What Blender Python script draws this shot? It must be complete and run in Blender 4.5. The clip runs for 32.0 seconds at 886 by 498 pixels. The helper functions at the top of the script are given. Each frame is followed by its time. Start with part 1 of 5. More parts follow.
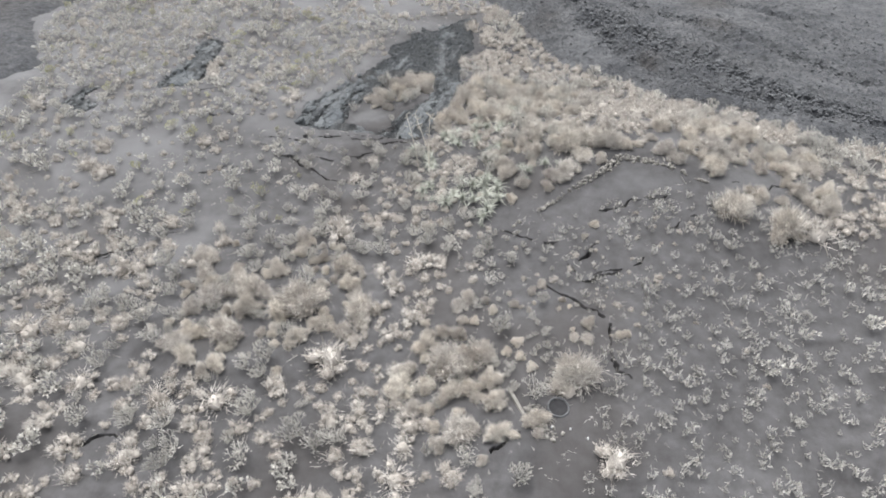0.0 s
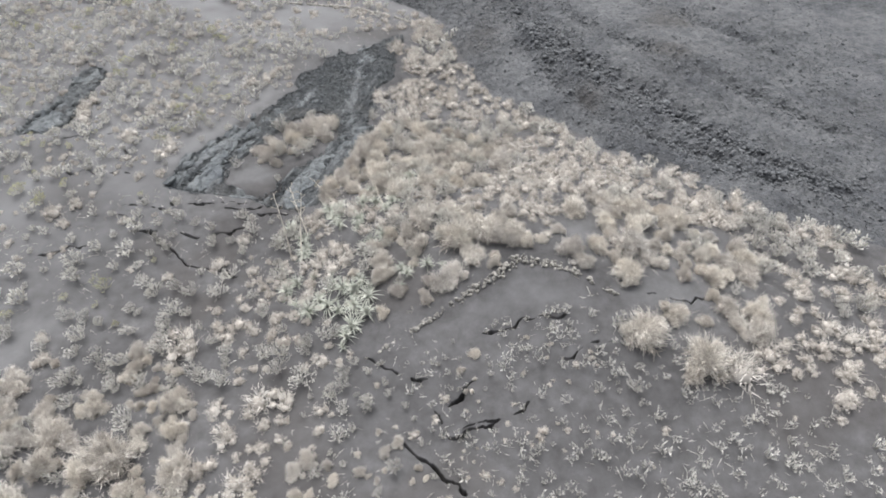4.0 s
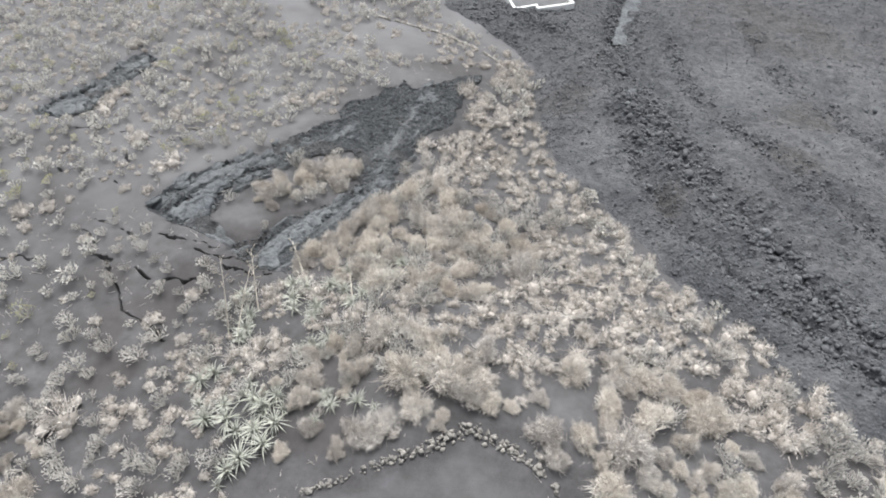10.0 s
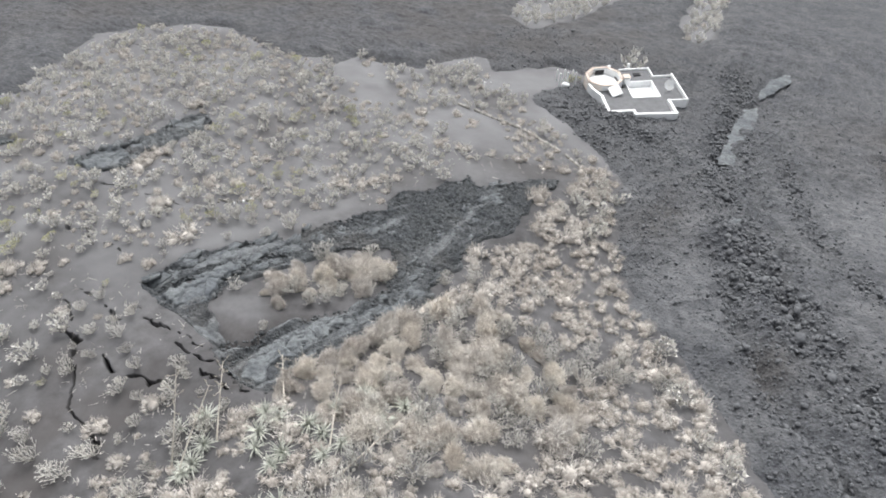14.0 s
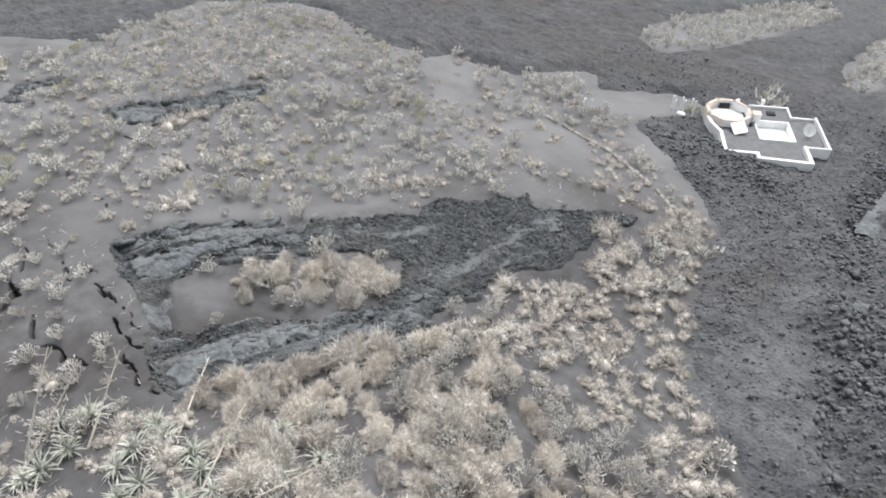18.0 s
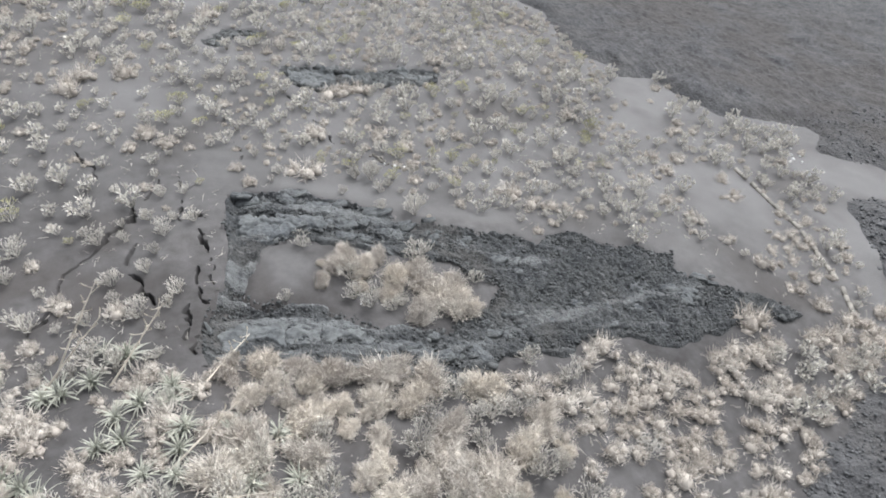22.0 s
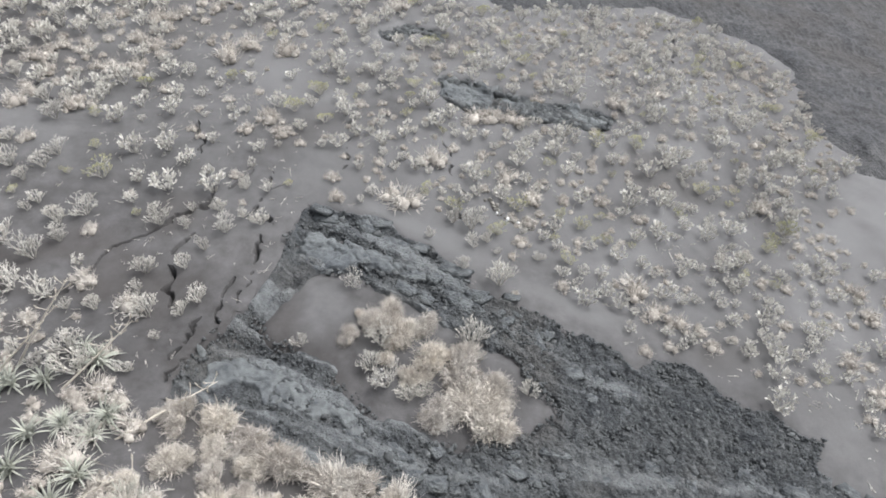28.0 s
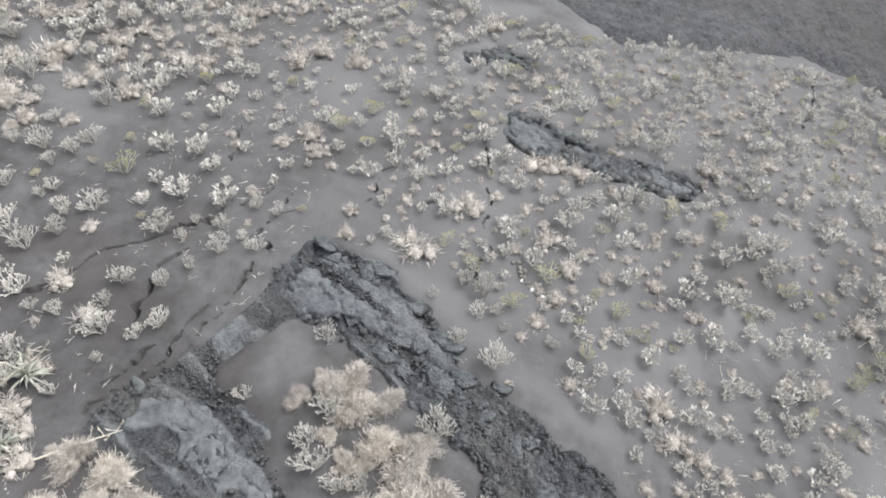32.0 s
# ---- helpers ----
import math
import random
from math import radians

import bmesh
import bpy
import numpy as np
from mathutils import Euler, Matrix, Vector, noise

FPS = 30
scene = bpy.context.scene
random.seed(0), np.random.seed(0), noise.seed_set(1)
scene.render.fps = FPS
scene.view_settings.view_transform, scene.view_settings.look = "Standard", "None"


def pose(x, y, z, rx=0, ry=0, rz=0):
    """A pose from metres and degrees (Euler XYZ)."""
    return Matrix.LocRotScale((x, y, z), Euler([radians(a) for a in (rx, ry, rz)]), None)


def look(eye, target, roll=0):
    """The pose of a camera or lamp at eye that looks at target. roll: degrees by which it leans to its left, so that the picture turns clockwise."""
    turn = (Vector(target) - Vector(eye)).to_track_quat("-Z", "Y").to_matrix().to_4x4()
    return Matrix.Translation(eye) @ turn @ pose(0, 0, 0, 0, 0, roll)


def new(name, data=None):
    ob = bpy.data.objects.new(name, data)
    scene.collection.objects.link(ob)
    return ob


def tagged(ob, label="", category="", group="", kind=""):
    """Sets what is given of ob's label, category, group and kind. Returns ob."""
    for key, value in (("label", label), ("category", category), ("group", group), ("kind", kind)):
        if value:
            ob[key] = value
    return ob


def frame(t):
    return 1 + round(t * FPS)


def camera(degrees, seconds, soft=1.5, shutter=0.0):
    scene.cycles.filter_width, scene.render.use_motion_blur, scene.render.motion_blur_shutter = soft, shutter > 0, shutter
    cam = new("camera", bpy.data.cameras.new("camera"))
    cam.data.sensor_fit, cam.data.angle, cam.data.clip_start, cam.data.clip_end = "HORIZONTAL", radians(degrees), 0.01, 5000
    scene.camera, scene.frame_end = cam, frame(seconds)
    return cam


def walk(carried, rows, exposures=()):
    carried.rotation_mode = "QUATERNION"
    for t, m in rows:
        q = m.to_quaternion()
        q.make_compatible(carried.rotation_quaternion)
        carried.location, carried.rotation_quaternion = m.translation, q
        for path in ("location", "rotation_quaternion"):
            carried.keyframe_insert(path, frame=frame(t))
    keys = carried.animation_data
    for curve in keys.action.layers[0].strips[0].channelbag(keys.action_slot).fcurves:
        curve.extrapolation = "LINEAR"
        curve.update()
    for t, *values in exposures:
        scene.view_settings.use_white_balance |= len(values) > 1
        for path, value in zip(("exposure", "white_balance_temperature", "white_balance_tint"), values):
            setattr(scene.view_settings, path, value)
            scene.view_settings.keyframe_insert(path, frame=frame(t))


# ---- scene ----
cam = camera(68.6, 32.0, soft=1.8)
METRES, EYE, TILT, LEAN, TURN = 64.0, 25.7, -50.0, 0.0, 0.0
ROWS = [
    (0.0, 0.0, 0.0, 0.0, -0.0, 0.0, 0.0),
    (0.5, 0.0125, 0.0157, 0.0181, -0.02, -0.77, -0.0),
    (1.0, 0.0254, 0.0301, 0.035, -0.05, -1.5, -0.0),
    (1.5, 0.0388, 0.0433, 0.0507, -0.06, -2.18, -0.0),
    (2.0, 0.0551, 0.0581, 0.0685, -0.08, -2.96, 0.0),
    (2.5, 0.0707, 0.0719, 0.0855, -0.09, -3.4, -0.01),
    (3.0, 0.0861, 0.0853, 0.1021, -0.11, -3.46, -0.02),
    (3.5, 0.1014, 0.0985, 0.1182, -0.09, -3.48, -0.03),
    (4.0, 0.1161, 0.1116, 0.1337, -0.09, -3.48, -0.04),
    (4.5, 0.1294, 0.124, 0.1483, -0.01, -3.51, -0.14),
    (6.5, 0.1698, 0.1716, 0.1926, 2.92, -3.6, -3.59),
    (7.0, 0.1766, 0.1833, 0.201, 4.13, -3.69, -5.02),
    (7.5, 0.1826, 0.1955, 0.2079, 5.33, -3.79, -6.41),
    (8.0, 0.1882, 0.2084, 0.2134, 6.5, -3.95, -7.74),
    (8.5, 0.1936, 0.2212, 0.2178, 7.62, -4.09, -9.02),
    (9.0, 0.1986, 0.2334, 0.2219, 8.68, -4.26, -10.23),
    (9.5, 0.2035, 0.2453, 0.2252, 9.75, -4.28, -11.38),
    (10.0, 0.2082, 0.2572, 0.228, 10.9, -4.31, -12.61),
    (10.5, 0.2121, 0.2691, 0.2301, 12.12, -3.88, -13.98),
    (11.0, 0.2155, 0.2813, 0.2323, 13.37, -3.24, -15.3),
    (11.5, 0.2173, 0.2944, 0.236, 14.51, -2.57, -16.51),
    (12.0, 0.2181, 0.3088, 0.2409, 15.61, -1.86, -17.62),
    (12.5, 0.217, 0.3247, 0.2481, 16.59, -1.18, -18.62),
    (13.0, 0.2154, 0.342, 0.2554, 17.4, -0.47, -19.44),
    (13.5, 0.2128, 0.36, 0.2633, 18.11, 0.1, -20.13),
    (14.0, 0.21, 0.3781, 0.2705, 18.78, 0.67, -20.79),
    (14.5, 0.208, 0.3976, 0.2752, 19.56, 1.15, -21.57),
    (15.0, 0.2079, 0.4171, 0.2786, 20.89, 1.21, -22.8),
    (15.5, 0.2091, 0.4365, 0.2807, 22.44, 1.14, -24.24),
    (17.5, 0.2318, 0.4993, 0.2936, 28.0, -0.81, -28.99),
    (18.0, 0.2371, 0.5106, 0.299, 30.47, -2.07, -30.91),
    (18.5, 0.2409, 0.5198, 0.3053, 33.07, -3.45, -32.79),
    (19.0, 0.2435, 0.5282, 0.3118, 35.75, -4.94, -34.59),
    (19.5, 0.2451, 0.5365, 0.3182, 38.52, -6.55, -36.32),
    (20.0, 0.2458, 0.5445, 0.3245, 41.38, -8.26, -37.95),
    (20.5, 0.2452, 0.5521, 0.3305, 44.36, -10.12, -39.52),
    (21.0, 0.244, 0.5595, 0.3361, 47.43, -12.08, -41.01),
    (21.5, 0.2424, 0.5668, 0.3415, 50.67, -14.22, -42.41),
    (22.0, 0.2401, 0.5744, 0.3474, 53.89, -16.43, -43.65),
    (22.5, 0.2369, 0.5825, 0.3534, 56.96, -18.57, -44.71),
    (23.0, 0.2331, 0.5907, 0.3595, 59.85, -20.61, -45.59),
    (23.5, 0.2287, 0.5985, 0.365, 62.66, -22.64, -46.37),
    (24.0, 0.2235, 0.6071, 0.3706, 65.68, -24.82, -47.1),
    (24.5, 0.2185, 0.6146, 0.3756, 68.38, -26.78, -47.66),
    (25.0, 0.2126, 0.6225, 0.3811, 71.3, -28.96, -48.21),
    (25.5, 0.2066, 0.6303, 0.3868, 74.26, -31.17, -48.63),
    (27.5, 0.1779, 0.656, 0.4113, 86.28, -40.26, -49.65),
    (28.0, 0.1699, 0.662, 0.4175, 89.31, -42.56, -49.71),
    (28.5, 0.1617, 0.6679, 0.4236, 92.24, -44.81, -49.68),
    (29.0, 0.1537, 0.6733, 0.4293, 94.96, -46.89, -49.59),
    (29.5, 0.145, 0.6791, 0.4351, 97.85, -49.11, -49.43),
    (30.0, 0.1362, 0.6851, 0.4409, 100.75, -51.31, -49.17),
    (30.5, 0.127, 0.6912, 0.447, 103.6, -53.47, -48.86),
    (31.0, 0.1175, 0.6976, 0.4533, 106.44, -55.6, -48.48),
    (31.5, 0.1079, 0.7044, 0.46, 109.23, -57.64, -48.02),
    (32.0, 0.0965, 0.7124, 0.4682, 112.37, -59.97, -47.41),
]
walk(cam, [(t, pose(0, 0, EYE, TILT, LEAN, TURN) @ pose(METRES * x, METRES * y, METRES * z, 90 + pitch, roll, yaw)) for t, x, y, z, yaw, pitch, roll in ROWS],
     exposures=[(0.0, 1.0), (16.0, 0.98), (24.0, 0.92), (32.0, 0.91)])

# ---- light: bright overcast, wide soft sun ----
world = bpy.data.worlds.new("overcast_sky")
scene.world = world
world.use_nodes = True
wn = world.node_tree
sky = wn.nodes.new("ShaderNodeTexSky")
sky.sky_type = "NISHITA"
sky.sun_disc = False
sky.sun_elevation, sky.sun_rotation = radians(58), radians(337)
sky.dust_density, sky.air_density = 4.0, 1.0
grey = wn.nodes.new("ShaderNodeHueSaturation")
grey.inputs["Saturation"].default_value = 0.2
wn.links.new(sky.outputs[0], grey.inputs["Color"])
wn.links.new(grey.outputs[0], wn.nodes["Background"].inputs[0])
wn.nodes["Background"].inputs[1].default_value = 0.142
sun = new("sun", bpy.data.lights.new("sun", "SUN"))
sun.data.energy, sun.data.angle, sun.data.color = 1.5, radians(28), (1.0, 0.985, 0.97)
sun.matrix_world = look((-14, 78, 60), (0, 45, -8))

# ---- numbers: noise, polygons, meshes ----
rng = np.random.default_rng(7)


def hash2(ix, iy, s):
    h = (ix.astype(np.int64) * 374761393 + iy.astype(np.int64) * 668265263 + s * 1442695041) & 0x7FFFFFFF
    h = ((h ^ (h >> 13)) * 1274126177) & 0x7FFFFFFF
    return ((h ^ (h >> 16)) & 0xFFFF) / 65535.0


def vnoise(x, y, s=0):
    ix, iy = np.floor(x), np.floor(y)
    fx, fy = x - ix, y - iy
    fx, fy = fx * fx * (3 - 2 * fx), fy * fy * (3 - 2 * fy)
    a, b = hash2(ix, iy, s), hash2(ix + 1, iy, s)
    c, d = hash2(ix, iy + 1, s), hash2(ix + 1, iy + 1, s)
    return (a + (b - a) * fx) * (1 - fy) + (c + (d - c) * fx) * fy - 0.5


def fbm(x, y, s=0, n=4):
    return sum(vnoise(x * 2 ** k + 17.3 * k, y * 2 ** k - 9.1 * k, s + k) / 2 ** k for k in range(n))


def cells(x, y, s=0):
    """Distance to the nearest and second nearest scattered centre, and the nearest one's random number."""
    ix, iy = np.floor(x), np.floor(y)
    d1, d2, r1 = np.full(x.shape, 9.0), np.full(x.shape, 9.0), np.zeros(x.shape)
    for dx in (-1, 0, 1):
        for dy in (-1, 0, 1):
            jx, jy = ix + dx, iy + dy
            d = np.hypot(jx + hash2(jx, jy, s) - x, jy + hash2(jx, jy, s + 5) - y)
            near = d < d1
            d2 = np.where(near, d1, np.minimum(d2, d))
            r1 = np.where(near, hash2(jx, jy, s + 9), r1)
            d1 = np.where(near, d, d1)
    return d1, d2, r1


def seg_dist(x, y, line):
    d = np.full(np.shape(x), 1e9)
    for (ax, ay), (bx, by) in zip(line[:-1], line[1:]):
        ex, ey = bx - ax, by - ay
        k = np.clip(((x - ax) * ex + (y - ay) * ey) / (ex * ex + ey * ey + 1e-9), 0, 1)
        d = np.minimum(d, np.hypot(x - ax - k * ex, y - ay - k * ey))
    return d


def inside(x, y, poly):
    """Distance to the polygon's border, positive inside."""
    ins = np.zeros(np.shape(x), bool)
    for (ax, ay), (bx, by) in zip(poly, poly[1:] + poly[:1]):
        cross = ((ay > y) != (by > y)) & (x < (bx - ax) * (y - ay) / (by - ay + 1e-12) + ax)
        ins ^= cross
    d = seg_dist(x, y, poly + poly[:1])
    return np.where(ins, d, -d)


def step01(v, a, b):
    k = np.clip((v - a) / (b - a), 0, 1)
    return k * k * (3 - 2 * k)


def fast_mesh(name, verts, faces, mat=None, smooth=False, attrs=None):
    me = bpy.data.meshes.new(name)
    verts, faces = np.asarray(verts, np.float32), np.asarray(faces, np.int32)
    n, k = faces.shape
    me.vertices.add(len(verts))
    me.vertices.foreach_set("co", verts.ravel())
    me.loops.add(n * k)
    me.loops.foreach_set("vertex_index", faces.ravel())
    me.polygons.add(n)
    me.polygons.foreach_set("loop_start", np.arange(0, n * k, k, dtype=np.int32))
    if smooth:
        me.polygons.foreach_set("use_smooth", np.ones(n, bool))
    for key, values in (attrs or {}).items():
        at = me.attributes.new(key, "FLOAT", "POINT")
        at.data.foreach_set("value", np.asarray(values, np.float32))
    if mat:
        me.materials.append(mat)
    me.update(calc_edges=True)
    me.validate()
    return me


def grid_faces(nx, ny):
    i = np.arange(nx * ny).reshape(nx, ny)
    return np.stack([i[:-1, :-1], i[1:, :-1], i[1:, 1:], i[:-1, 1:]], -1).reshape(-1, 4)


def axis(fine, step, mid, mid_step, far, grow=1.25):
    a = list(np.arange(fine[0], fine[1] + step / 2, step))
    while a[-1] < mid[1]:
        a.append(a[-1] + mid_step)
    while a[0] > mid[0]:
        a.insert(0, a[0] - mid_step)
    s = mid_step
    while a[-1] < far:
        s *= grow
        a.append(a[-1] + s)
    s = mid_step
    while a[0] > -far:
        s *= grow
        a.insert(0, a[0] - s)
    return np.array(a)


# ---- the plan ----
KIPUKA = [(60, 10), (45, 26), (32.6, 35.4), (30.3, 36.8), (27.1, 38.3), (23.5, 42.5), (20.2, 45.5), (15.8, 51.4), (12, 55.7), (11, 57.3), (9.1, 60.8), (8, 65.2), (7.5, 68.9), (4.6, 72.5),
          (-0.4, 76.9), (-3.9, 80), (-4, 83), (-1, 88), (-3.5, 89.2), (-6, 87.5), (-9.4, 84), (-12.6, 86.2), (-14.8, 83), (-15.2, 79.2), (-18.4, 78.3), (-22, 77.8), (-22.4, 73.6), (-24.4, 74.7),
          (-27, 73.0), (-29.4, 73.3), (-33, 74.7), (-37, 76.2), (-41, 75), (-44, 71.5), (-45.4, 67), (-44.5, 63.5), (-41.5, 59.2), (-38, 53.6), (-39.6, 50), (-42, 47.9), (-50, 44), (-75, 36), (-80, -60), (60, -60)]
SCAR = [(-12.1, 41.6), (-11.9, 43.2), (-11.5, 44.8), (-10.8, 45.8), (-10.4, 46.8), (-9.3, 47.9), (-8.2, 48.7), (-7.7, 50.7), (-7.1, 52.3), (-6.5, 53.3), (-6.0, 54.6), (-4.9, 55.5), (-5.4, 57.2), (-5.3, 57.9), (-4.4, 58.7), (-3.4, 59.5),
        (-3.1, 60.8), (-2.4, 61.4), (-2.5, 62.9), (-1.0, 61.7), (0.1, 62.4), (1.0, 63.9), (1.8, 65.2), (2.9, 66.1), (3.6, 66.4), (4.0, 65.3), (3.4, 63.9), (2.9, 62.0), (3.3, 60.9), (2.9, 59.1), (2.4, 57.1), (1.8, 56.0), (1.7, 54.1), (1.6, 51.8),
        (1.7, 50.0), (2.3, 49.1), (2.4, 47.5), (2.4, 46.3), (1.6, 45.1), (1.2, 43.9), (0.8, 43.0), (0.1, 42.4), (-0.6, 40.8), (-0.6, 39.6), (-0.7, 38.9), (-1.5, 38.8), (-3.0, 38.9), (-4.3, 39.4), (-5.8, 40.3), (-8.0, 40.9), (-10.4, 41.2)]
ISLAND = [(-7.0, 41.3), (-8.0, 42.0), (-7.8, 43.8), (-7.4, 45.0), (-6.7, 46.7), (-6.0, 47.8), (-5.1, 48.9), (-4.6, 50.4), (-3.2, 51.2), (-2.5, 51.8), (-1.6, 50.7), (-0.9, 49.9), (-0.6, 48.4), (-0.6, 47.1), (-1.0, 46.1), (-1.6, 45.1), (-2.5, 44.3), (-3.6, 43.7), (-4.2, 42.4), (-4.6, 41.2), (-5.6, 40.9)]
SCAR_SMALL = [(-25.0, 47.6), (-25.3, 48.6), (-24.7, 49.9), (-24.0, 51.9), (-23.8, 53.9), (-24.0, 55.3), (-23.9, 56.6), (-23.0, 58.2), (-22.1, 57.8), (-21.5, 57.2), (-21.7, 55.7), (-21.8, 54.4), (-21.8, 53.1), (-21.8, 51.5), (-21.3, 49.9), (-21.6, 49.0), (-22.1, 48.3), (-22.8, 47.8)]
SCAR_TOP = [(-30.4, 43.8), (-32.7, 45.5), (-31.7, 47.8), (-30.1, 48.0), (-31.0, 46.1), (-29.1, 44.7)]
CRACKS = [
    ([(-14.6, 39.6), (-13.0, 39.4), (-12.2, 39.6), (-11.1, 39.5), (-10.3, 39.4)], 0.10),
    ([(-11.1, 40.1), (-9.2, 40.0), (-7.3, 39.9), (-5.9, 39.9)], 0.105),
    ([(-7.1, 39.3), (-5.9, 39.3), (-4.8, 39.2), (-3.0, 39.1), (-2.2, 38.8), (-1.4, 38.9)], 0.105),
    ([(-5.1, 38.8), (-3.8, 38.5), (-2.6, 38.4)], 0.11),
    ([(-15.0, 38.8), (-13.8, 38.7), (-12.6, 38.0)], 0.10),
    ([(-12.8, 37.5), (-12.2, 37.3), (-11.3, 37.3), (-10.8, 36.7), (-10.7, 36.2), (-10.0, 36.0), (-9.0, 34.9), (-8.4, 34.4), (-6.7, 33.9), (-5.0, 33.4)], 0.13),
    ([(-9.5, 37.3), (-8.4, 36.9), (-7.8, 36.9), (-7.1, 37.2), (-6.2, 37.3), (-5.5, 37.6)], 0.125),
    ([(-10.8, 41.3), (-11.6, 41.8), (-12.4, 41.9)], 0.09),
    ([(-33.8, 65.1), (-38.8, 66.6), (-42.0, 67.0)], 0.13),
    ([(-19.4, 43.1), (-16.7, 43.1), (-15.5, 43.2), (-14.0, 42.7)], 0.094),
    ([(-21.9, 47.0), (-18.4, 47.9), (-15.5, 48.3), (-14.3, 48.8), (-12.7, 48.5)], 0.094),
    ([(-16.5, 45.9), (-15.5, 45.0)], 0.079),
    ([(-21.7, 26.1), (-19.0, 27.2), (-17.4, 28.5)], 0.094),
    ([(-18.3, 35.2), (-16.5, 35.9), (-15.1, 35.7)], 0.115),
    ([(-14.0, 40.6), (-12.6, 39.8)], 0.086),
    ([(4.0, 26.0), (5.4, 25.1)], 0.08),
    ([(5.6, 21.5), (6.5, 20.9), (7.2, 20.4), (7.8, 19.7), (8.4, 19.4)], 0.11),
    ([(8.7, 18.6), (8.6, 17.6), (8.2, 16.5), (8.5, 15.7), (9.1, 15.2)], 0.10),
    ([(7.8, 21.8), (8.5, 22.1), (9.3, 22.1), (10.5, 22.7)], 0.10),
    ([(7.7, 23.4), (8.3, 23.7), (8.6, 24.3)], 0.08),
    ([(6.1, 24.9), (6.9, 25.0)], 0.1),
    ([(7.1, 23.3), (7.4, 22.5)], 0.08),
    ([(13.2, 25.7), (14.0, 26.1), (15.1, 26.4), (16.7, 26.9)], 0.085),
    ([(9.6, 27.1), (10.9, 27.5), (12.2, 27.9)], 0.072),
    ([(-22.9, 26.4), (-19.7, 26.8), (-18.1, 28.5)], 0.101),
    ([(-17.5, 11.9), (-15.2, 12.5)], 0.101),
    ([(2.1, 11.6), (3.2, 12.2)], 0.101),
    ([(9.9, 27.2), (11.8, 27.8), (13.0, 28.1), (13.9, 28.5)], 0.07),
    ([(13.7, 25.9), (14.5, 26.4), (15.5, 26.7), (16.4, 26.9)], 0.085),
    ([(7.8, 23.5), (8.6, 24.1), (9.2, 24.6)], 0.07),
    ([(8.4, 22.2), (9.2, 22.4), (10.3, 22.7), (11.5, 23.3)], 0.08),
    ([(17.5, 29.5), (19.0, 29.3), (20.3, 28.7), (21.2, 29.2)], 0.1),
]
BARE = [  # smooth sheets of drifted ash
    [(-23.6, 74.7), (-22.7, 77.7), (-20.0, 77.6), (-13.9, 71.9), (-12.7, 70.4), (-16.3, 69.4)],
    [(-10.5, 69.0), (-9.1, 73.5), (-6.5, 73.7), (-3.8, 72.6), (-1.4, 69.6), (-0.9, 67.3), (-4.4, 66.6)],
    [(-8.7, 78.8), (-3.9, 80.5), (-2.5, 87), (-6, 88), (-9.5, 83.5)],
    [(-5.3, 75.8), (-1.4, 75.3), (4.6, 71.4), (6.8, 69.0), (7.0, 71.1), (-0.3, 77.9)],
    [(6.4, 27.2), (8.7, 28.5), (11.5, 30.9), (14.1, 29.6), (15.0, 28.8), (11.9, 28.4)],
    [(16.2, 30.2), (21.2, 30.3), (20.9, 28.9), (17.0, 28.4)],
    [(13.9, 34.6), (15.9, 34.9), (16.0, 32.9), (14.4, 32.6)],
    [(-11.9, 44.0), (-10.6, 46.9), (-9.0, 49.2), (-7.6, 52.4), (-6.5, 55.5), (-7.6, 55.5), (-8.9, 52.5), (-10.3, 49.9), (-11.8, 47.2), (-12.8, 44.3)],
    [(-7.7, 41.9), (-7.8, 43.5), (-5.9, 44.3), (-4.0, 43.5), (-4.5, 42.3)],
    [(-39.4, 42.2), (-41.2, 47.9), (-37.6, 46.4), (-36.1, 43.0)],
    [(-22.1, 21.1), (-15.9, 29.9), (-12.9, 31.4), (-18.0, 23.0)],
]
WALL_LEFT = [(3.4, 26.0), (5.1, 27.0), (6.1, 27.6), (7.1, 28.2), (7.8, 28.8), (8.8, 29.5), (9.8, 30.1), (10.8, 30.9), (11.5, 31.7)]
WALL_RIGHT = [(11.5, 31.6), (12.6, 31.3), (13.8, 31.0), (14.5, 30.7), (15.1, 30.3), (15.8, 29.7), (16.6, 29.3)]
LANE_WALL = [(-8.9, 74.1), (-7.1, 73.8), (-2.0, 72.8), (2.5, 70.8), (5.4, 68.8)]
FAR_PATCHES = [[(-15.7, 103), (-12, 100), (-10.2, 103.5), (-8.3, 110), (-7.2, 120), (-5.5, 132), (-4.5, 145), (-8, 152), (-12, 142), (-15.5, 122), (-17, 110)],
               [(3.9, 114), (5.5, 108.5), (7.6, 109.5), (8, 116), (7.2, 126), (6.6, 140), (5.5, 150), (3.2, 140), (3.4, 124)]]
